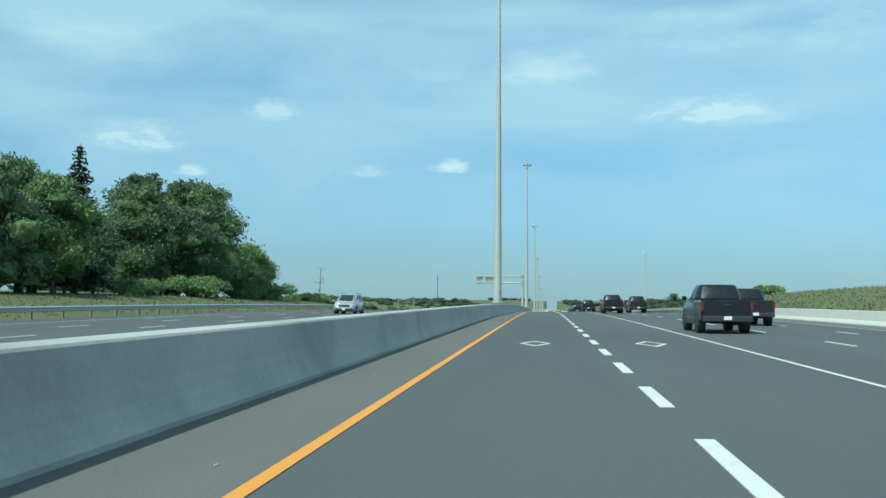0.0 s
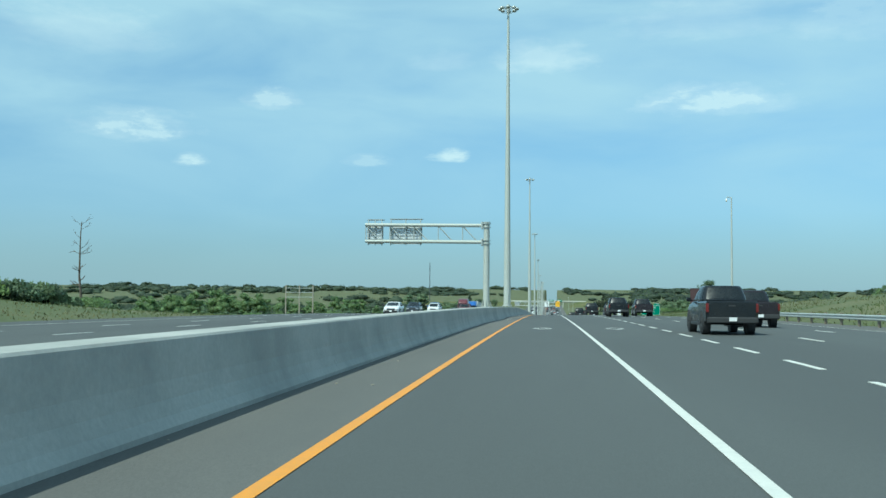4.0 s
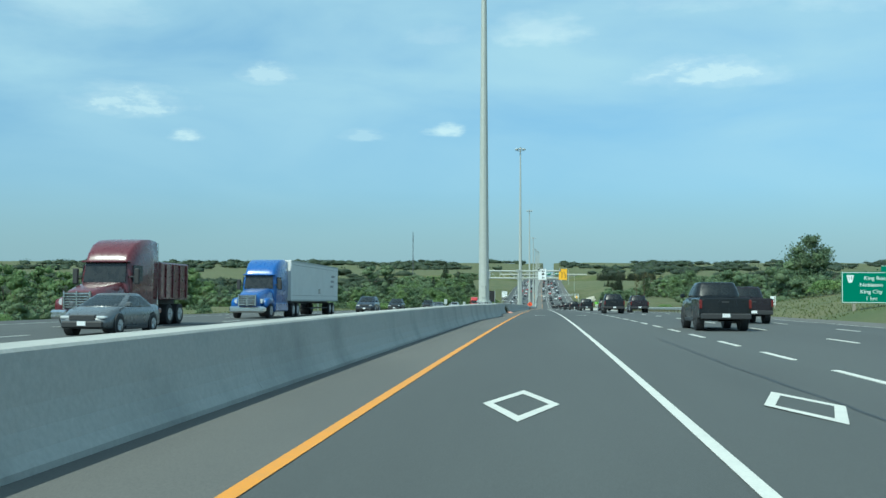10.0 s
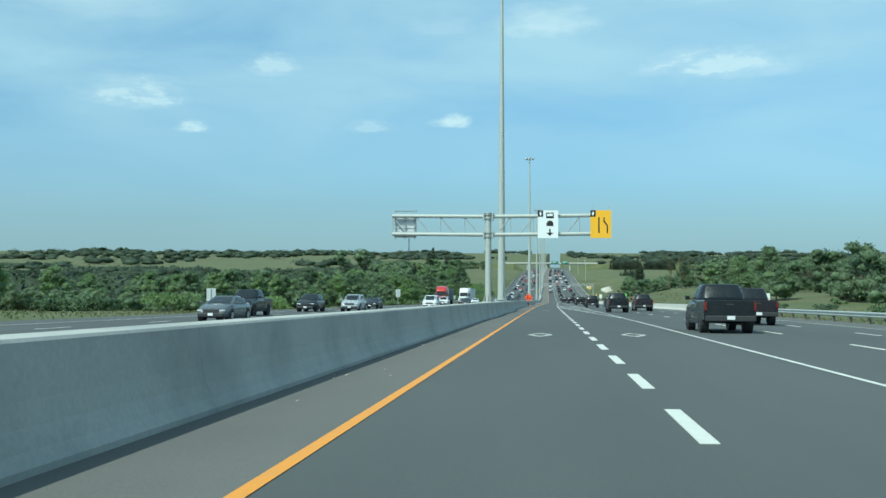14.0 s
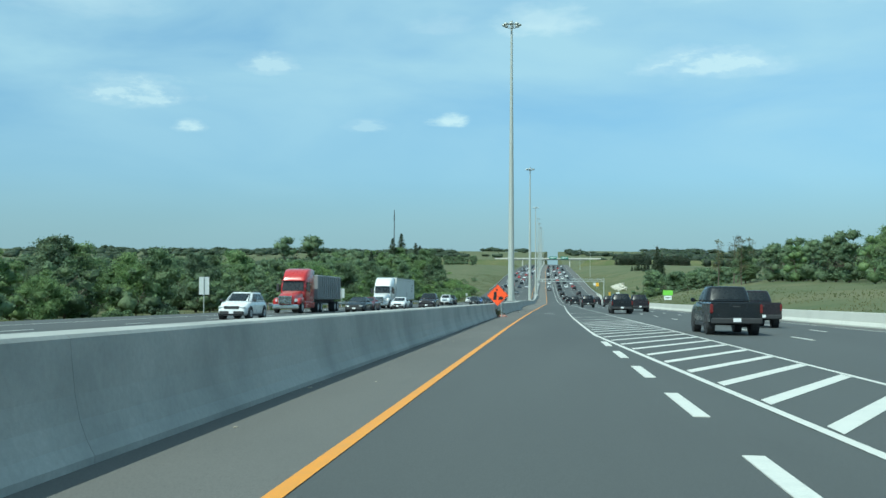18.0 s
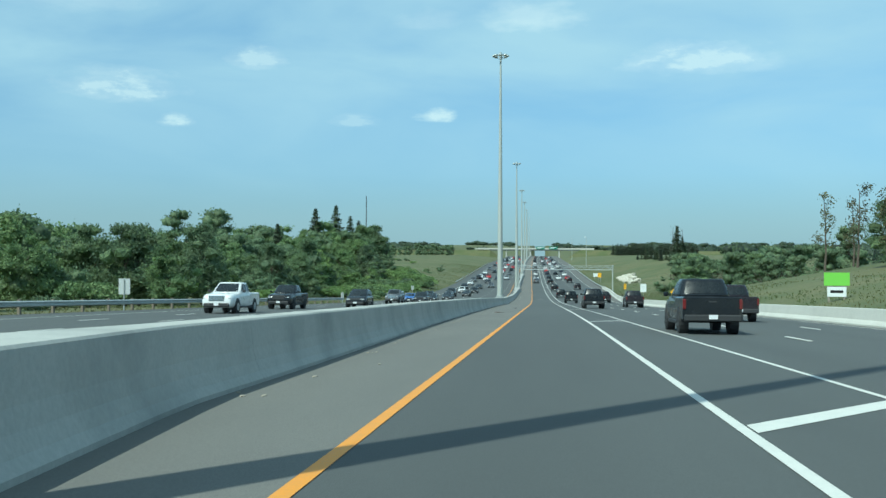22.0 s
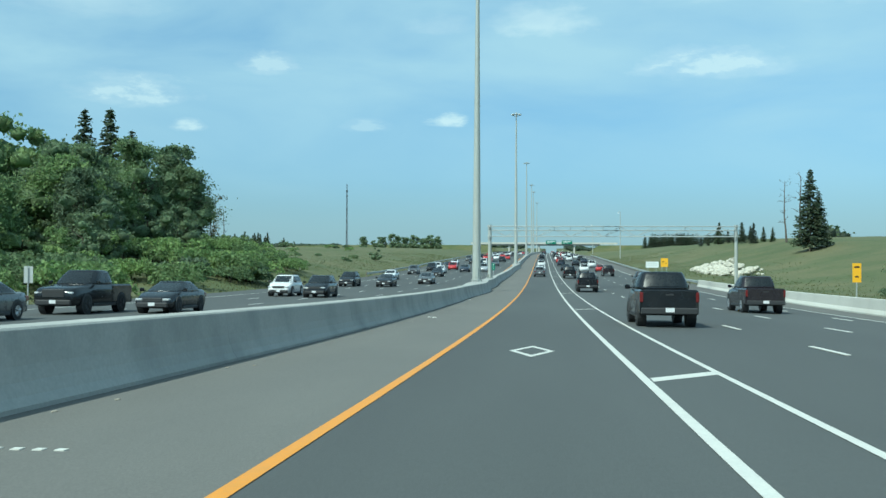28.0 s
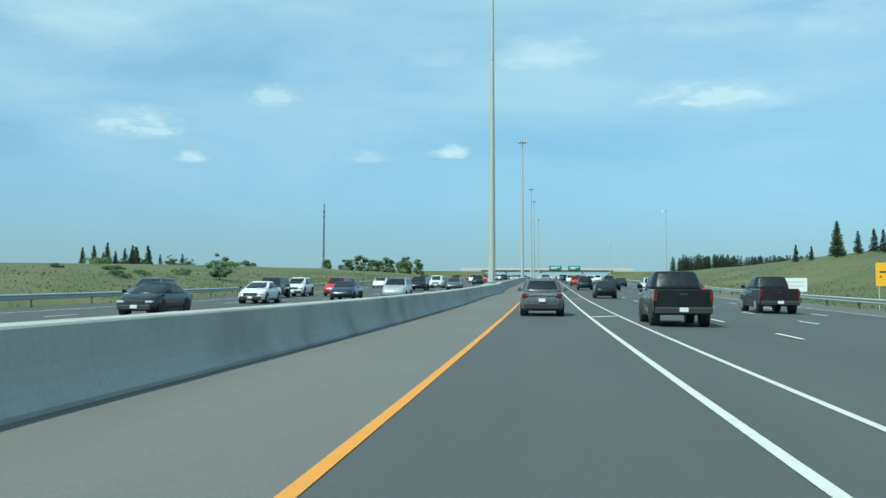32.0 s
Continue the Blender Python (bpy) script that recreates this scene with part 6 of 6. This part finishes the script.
# the pair of upright signs at the barrier
t = thing("zone_sign", "white and black construction zone sign on two thin posts", "road sign")
t.matrix_basis = stand(422.9, -2.05)
p = plate(t, "sign_panel", -.3, .3, 1.72, 2.42, SIGN_WHITE, -.012, .012, "white upper panel")
for a in (("top", -.28, .28, 2.385, 2.395), ("low", -.28, .28, 1.745, 1.755), ("side", -.285, -.275, 1.745, 2.395), ("side", .275, .285, 1.745, 2.395)):
    plate(p, "border", a[1], a[2], a[3], a[4], SIGN_BLACK, -.016, .004)
words(p, "CONSTRUCTION", 0, 2.27, .075, SIGN_BLACK, -.016)
words(p, "ZONE", 0, 2.07, .16, SIGN_BLACK, -.016)
plate(p, "writing_bar", .06, .26, 1.8, 1.86, SIGN_BLACK, -.016, .004, "plain bar of lettering")
q = plate(t, "lower_panel", -.3, .3, 1.42, 1.7, SIGN_BLACK, -.012, .012, "black lower panel")
words(q, "BEGINS", 0, 1.56, .14, SIGN_WHITE, -.016)
plate(q, "border", -.3, .3, 1.4, 1.42, SIGN_WHITE, -.014, .012)
posts(t, (-.28, .28), 2.42, .025, .9, None, .02)
t = thing("reversed_sign", "dark back of an upright sign on two pale posts", "road sign")
t.matrix_basis = stand(423.0, -3.45)
plate(t, "sign_panel", -.3, .3, 1.25, 2.45, SIGN_BLACK, -.012, .012)
posts(t, (-.32, .32), 2.47, .03, 0, None, .0)

# the lime and white boards beyond the wall, the brown board and the three posts
s, d = 765.6, 25.2
k = board_heights(s, d, 0)
t = thing("notice_board", "lime green notice board over a smaller white one", "road sign")
on_land(t, s, d)
plate(t, "upper_panel", -1.0, 1.0, k + 2.2, k + 3.25, SIGN_LIME, 0, .02, "plain lime green panel")
p = plate(t, "lower_panel", -.75, .75, k + 1.3, k + 2.1, SIGN_WHITE, 0, .02, "white panel")
plate(p, "writing_bar", -.5, .5, k + 1.6, k + 1.82, SIGN_BLACK, -.004, .004, "plain bar of lettering")
posts(t, (-.6, .6), k + 2.6, .07, -.4, WOOD_POST, .1)
s, d = 284.7, 26.2
k = board_heights(s, d, 0)
t = thing("message_board", "large dark brown board on a pale base behind the guardrail", "board")
on_land(t, s, d)
plate(t, "panel", -2.1, 2.1, k + 2.0, k + 4.3, SIGN_BROWN, 0, .15)
bm = bmesh.new()
box(bm, -2.15, 2.15, -.02, .18, k + 1.95, k + 2.0)
box(bm, -2.15, 2.15, -.02, .18, k + 4.3, k + 4.35)
part("frame", bm, TRIM, t)
bm = bmesh.new()
box(bm, -.12, .12, 0, .2, -.3, k + 2.1)
part("mast", bm, GALV, t)
bm = bmesh.new()
box(bm, .5, 1.4, -.3, .6, -.3, k + 2.0, .03)
part("cabinet", bm, WALL_CONCRETE, t)
t = thing("billboard", "wide pale billboard with a yellow band and a dark round mark", "board")
s, d = 456.8, 58.5
k = board_heights(s, d, 0)
on_land(t, s, d)
p = plate(t, "panel", -3.2, 3.2, k + 2.6, k + 4.9, SIGN_WHITE, 0, .15)
plate(p, "band", -3.2, 3.2, k + 4.2, k + 4.9, SIGN_YELLOW, -.01, .01, "yellow band")
flat_shape(p, "round_mark", [(1.2 + .55 * math.cos(i * math.pi / 8), k + 3.4 + .55 * math.sin(i * math.pi / 8)) for i in range(16)], SIGN_BLACK, -.012)
plate(p, "writing_bar", -2.6, .2, k + 3.2, k + 3.6, ALU, -.008, .008, "plain bar of lettering")
posts(t, (-2.2, 0, 2.2), k + 4.0, .12, -.6, WOOD_POST, .25)
t = thing("post_frame", "three tall grey posts joined by cross rails on the far verge", "frame")
k = board_heights(289.8, -39, 0)
on_land(t, 289.8, -39)
posts(t, (-2.3, 0, 2.3), k + 4.6, .09, -.6, WOOD_POST, 0)
for z in (2.6, 3.4, 4.1):
    bm = bmesh.new()
    tube(bm, (-2.3, -.08, k + z), (2.3, -.08, k + z), .045, sides=6)
    part("cross_rail", bm, GALV, t)


def verge_lamp(s, d, height):
    t = thing("street_lamp", "tall tapered steel lamp post with a short hooked arm", "street lamp", "lamp posts on the verge")
    k = board_heights(s, d, 0)
    on_land(t, s, d)
    bm = bmesh.new()
    tube(bm, (0, 0, -.5), (0, 0, k + height), .19, .09, 10)
    part("post", bm, MAST, t)
    bm = bmesh.new()
    tube(bm, (0, 0, k + height - .03), (-.6, 0, k + height + .06), .05, sides=8)
    tube(bm, (-.6, 0, k + height + .06), (-.72, 0, k + height - .25), .05, sides=8)
    part("arm", bm, MAST, t)
    bm = bmesh.new()
    bmesh.ops.create_uvsphere(bm, u_segments=12, v_segments=8, radius=.2, matrix=Matrix.Translation((-.73, 0, k + height - .42)) @ Matrix.Diagonal((.8, .8, 1.3, 1)))
    part("lamp_head", bm, SIGN_WHITE, t)


verge_lamp(280.8, 29.7, 18.0)
for s in (1234.1, 1446.1):
    verge_lamp(s, 30, 17)
t = thing("distance_marker", "narrow green distance marker with white figures on the barrier", "road sign")
t.matrix_basis = stand(1000.5, median(1000.5), .98)
p = plate(t, "sign_panel", -.2, .2, .85, 1.75, SIGN_GREEN, 0, .012)
words(p, "4", 0, 1.52, .38, SIGN_WHITE)
words(p, "2", 0, 1.1, .38, SIGN_WHITE)
posts(t, (0,), 1.7, .03, 0, None, .03)

# ---- overpass, mast and rock ----
BRIDGE_S = 1698.5
# deck colour: darker than that of the parapets and piers
GIRDER = material("dark_girder", (.12, .135, .135), .7, grain=2, spread=.15, stain=.3, stain_scale=.6, stain_colour=(.07, .075, .075))
t = thing("overpass", "pale concrete road overpass across the motorway with green signs", "bridge")
bm = bmesh.new()
box(bm, -46, 46, -6, 6, 6.2, 7.6, .05)
part("deck", bm, GIRDER, t, "dark deck girders")
for y in (-6, 6):
    bm = bmesh.new()
    box(bm, -60, 60, y - .25, y + .25, 7.2, 8.6, .03)
    part("parapet", bm, WALL_CONCRETE, t)
for x in (-28.5, -4.0, 25.0):
    bm = bmesh.new()
    box(bm, x - .6, x + .6, -5, 5, -1.5, 6.3, .1)
    part("pier", bm, WALL_CONCRETE, t)
for sx in (-1, 1):
    bm = bmesh.new()
    ends = []
    for x, top_z, half in ((32, -2.5, 9), (45, 6.2, 7), (120, 6.6, 7), (230, 5.0, 7)):
        low = -6.0
        slope = half + (top_z - low) * 2.0
        ends.append([bm.verts.new((sx * x, y, z)) for y, z in ((-slope, low), (-half, top_z), (half, top_z), (slope, low))])
    for p, q in zip(ends, ends[1:]):
        for k in range(3):
            bm.faces.new((p[k], q[k], q[k + 1], p[k + 1]))
    bm.faces.new(ends[0])
    bm.faces.new(ends[-1])
    bmesh.ops.recalc_face_normals(bm, faces=bm.faces)
    part("embankment", bm, GRASS, t, "grassed embankment")
for x in (6.0, 19.0):
    p = plate(t, "sign_panel", x - 4.2, x + 4.2, 7.4, 10.2, SIGN_GREEN, -6.6, .1, "green overhead sign")
    plate(p, "writing_bar", x - 3.2, x + 3.2, 9.0, 9.5, SIGN_WHITE, -6.61, .01, "plain white bar of lettering")
    plate(p, "writing_bar", x - 3.2, x + 1.0, 8.1, 8.5, SIGN_WHITE, -6.61, .01, "plain white bar of lettering")
t.matrix_basis = stand(BRIDGE_S, 0)

DARK_STEEL = material("dark_weathered_steel", (.1, .11, .12), .6, .3, grain=5, spread=.15)
t = thing("radio_mast", "tall slender steel radio mast far beyond the woods", "radio mast")
p = field_spot(1934, -216)
top = 74.5 - p.z
for a in range(3):
    w = a * math.tau / 3
    bm = bmesh.new()
    tube(bm, (1.3 * math.cos(w), 1.3 * math.sin(w), -1), (.35 * math.cos(w), .35 * math.sin(w), top), .26, .18, 6)
    part("leg", bm, DARK_STEEL, t)
n = 22
for k in range(n):
    z0, z1 = top * k / n, top * (k + 1) / n
    bm = bmesh.new()
    for a in range(3):
        w0, w1 = a * math.tau / 3, (a + 1) * math.tau / 3
        r0, r1 = 1.3 - .95 * k / n, 1.3 - .95 * (k + 1) / n
        tube(bm, (r0 * math.cos(w0), r0 * math.sin(w0), z0), (r1 * math.cos(w1), r1 * math.sin(w1), z1), .13, sides=4)
        tube(bm, (r0 * math.cos(w0), r0 * math.sin(w0), z0), (r0 * math.cos(w1), r0 * math.sin(w1), z0), .13, sides=4)
    part("lattice", bm, DARK_STEEL, t)
for z in (.84, .9):
    bm = bmesh.new()
    for a in range(3):
        w = a * math.tau / 3
        box(bm, math.cos(w) * .9 - .15, math.cos(w) * .9 + .15, math.sin(w) * .9 - .15, math.sin(w) * .9 + .15, top * z - 1.2, top * z + 1.2)
    part("antenna", bm, DARK_STEEL, t)
bm = bmesh.new()
tube(bm, (0, 0, top), (0, 0, top + 5), .05, .02, 5)
part("spike", bm, GALV, t)
t.matrix_basis = Matrix.Translation(p)

ROCK = material("pale_limestone", (.5, .475, .4), .9, grain=3, spread=.2, bump=.6, bump_scale=5, stain=.5, stain_scale=.5, stain_colour=(.35, .32, .25), where="P")
t = thing("limestone_outcrop", "long heap of pale broken limestone on the grass bank", "rock pile")
rock_rng = random.Random(3)
foot_z = on_land(t, 1072, 36.5, 0) + at(Z_GRID, 1072)
for k in range(190):
    bm = bmesh.new()
    y, x = rock_rng.triangular(-36, 36, -2), rock_rng.uniform(-1.8, 2.6)
    full = max(.15, 1 - (abs(y + 2) / 38) ** 1.6)
    r = rock_rng.uniform(.3, 1.0) * (.55 + .45 * full)
    bmesh.ops.create_icosphere(bm, subdivisions=2, radius=r)
    for v in bm.verts:
        v.co *= 1 + .55 * noise.noise(v.co * 1.5 / r + Vector((k, 0, 0)))
        v.co.z *= .75
    o = part("boulder", bm, ROCK, t)
    pile = max(0, (x + 2.2) / 4.4) * 2.3 * full
    o.matrix_basis = pose(x, y, land(1072 + y, 36.5 + x) - foot_z + pile * rock_rng.uniform(.45, 1), rock_rng.uniform(-25, 25), rock_rng.uniform(-25, 25), rock_rng.uniform(0, 360))

# ---- litter and weeds at the barrier's foot ----
RAG = material("faded_orange_cloth", (.6, .3, .24), .9, grain=8, spread=.2)
SAND = material("washed_grit", (.3, .27, .22), .95, grain=20, spread=.3)
litter_rng = random.Random(9)


def weeds(s, d):
    rng = np.random.default_rng(int(s))
    t = thing("weeds", "dry green weeds growing at the barrier's foot", "weeds", "weeds at the barrier")
    cs = np.stack([rng.normal(0, .2, 260), rng.normal(0, .45, 260), np.abs(rng.normal(0, .28, 260)) + .02], 1)
    part("leaves", quads_mesh("leaves", cs, rng.uniform(.04, .11, 260), rng, DRY_LEAF), None, t)
    bm = bmesh.new()
    for k in range(18):
        x, y = rng.normal() * .12, rng.normal() * .35
        tube(bm, (x, y, 0), (x + rng.normal() * .12, y + rng.normal() * .15, rng.uniform(.3, .85)), .008, .004, 4)
    part("stalk", bm, DRY_LEAF, t)
    t.matrix_basis = stand(s, d)


def sandbag(s, d):
    bm = bmesh.new()
    bmesh.ops.create_icosphere(bm, subdivisions=3, radius=1)
    for v in bm.verts:
        v.co.x *= .26
        v.co.y *= .24
        v.co.z = max(-.02, v.co.z * .13 * (1 + .5 * noise.noise(v.co * 3)))
        v.co += Vector((noise.noise(v.co * 4), noise.noise(v.co * 4 + Vector((3, 0, 0))), 0)) * .08
    ob = part("sandbag", bm, RAG, None, "collapsed faded orange sandbag at a sign's foot", True)
    tagged(ob, category="sandbag", group="sandbags")
    ob.matrix_basis = stand(s, d, .02)


for s, d in ((421.6, -1.62), (634.3, -1.78)):
    weeds(s + .5, d - .25)
    sandbag(s, d + .12)
    sandbag(s + .25, d + .3)
bm = bmesh.new()
for k in range(260):
    s = litter_rng.uniform(0, 1000)
    p = spot(s, left_foot(s) + abs(litter_rng.gauss(0, .5)) + .05, .005)
    r = litter_rng.uniform(.012, .05)
    bmesh.ops.create_icosphere(bm, subdivisions=1, radius=r, matrix=Matrix.Translation(p) @ Matrix.Diagonal((1, litter_rng.uniform(1, 3), .4, 1)))
tagged(part("grit", bm, SAND, None, "scattered grit and litter along the inner shoulder", kind="stuff"), category="litter")


SCRAP_RUST = material("rusty_scrap", (.16, .08, .05), .85, grain=14, spread=.3)
SCRAP_WHITE = material("torn_white_plastic", (.5, .5, .48), .6, grain=20, spread=.1)


def scrap(s, d, wide, long, mat, label, name="road_debris", lift=.05):
    """A torn, crumpled flat piece lying on the shoulder."""
    rows = []
    for i in range(9):
        row = []
        for j in range(6):
            u, v = i / 8 - .5, j / 5 - .5
            p = Vector((u * wide, v * long, 0))
            q = Vector((u * 3 + s, v * 3, 0))
            p += Vector((noise.noise(q), noise.noise(q + Vector((0, 9, 0))), 0)) * min(wide, long) * .35
            p.z = .012 + lift * max(0.0, .5 + noise.noise(q * 2.2))
            row.append(p)
        rows.append(row + [p - Vector((0, 0, .01)) for p in reversed(row)])
    me = from_rows(name, rows, True)
    bm = bmesh.new()
    bm.from_mesh(me)
    bmesh.ops.holes_fill(bm, edges=[e for e in bm.edges if e.is_boundary])
    bmesh.ops.recalc_face_normals(bm, faces=bm.faces)
    ob = tagged(part(name, bm, mat, None, label), category="debris", group="litter on the shoulder")
    ob.matrix_basis = stand(s, d, 0, (s * 37) % 60 - 30)


scrap(659.1, -1.1, .14, .06, SCRAP_WHITE, "torn pale plastic scrap on the inner shoulder", lift=.02)
scrap(659.5, -1.25, .36, .14, TAR, "strip of torn black tyre rubber on the shoulder")
scrap(663.5, -.6, .12, .08, TAR, "small piece of black tyre rubber")
scrap(754.4, -1.6, .48, .14, SCRAP_RUST, "flat rust-brown scrap lying on the shoulder", lift=.02)
scrap(754.2, -1.95, .09, .05, SCRAP_WHITE, "small white plastic scrap")
scrap(753.3, -1.35, .55, .025, TAR, "thin dark strip of rubber on the shoulder", lift=.01)
scrap(776.0, -.9, .22, .06, TAR, "short dark strip of rubber")
scrap(913.0, -2.4, .2, .08, SCRAP_WHITE, "crumpled white litter at the barrier's foot")
scrap(913.4, -2.65, .12, .06, SCRAP_WHITE, "crumpled white litter at the barrier's foot")
scrap(943.7, -3.2, .2, .12, SCRAP_WHITE, "crumpled white litter at the barrier's foot")
scrap(206.4, -.9, .4, .1, SCRAP_WHITE, "torn pale paper on the inner shoulder", lift=.02)
scrap(300.0, -.85, .14, .1, TAR, "small piece of black tyre rubber")
scrap(299.4, -1.05, .1, .08, TAR, "small piece of black tyre rubber")
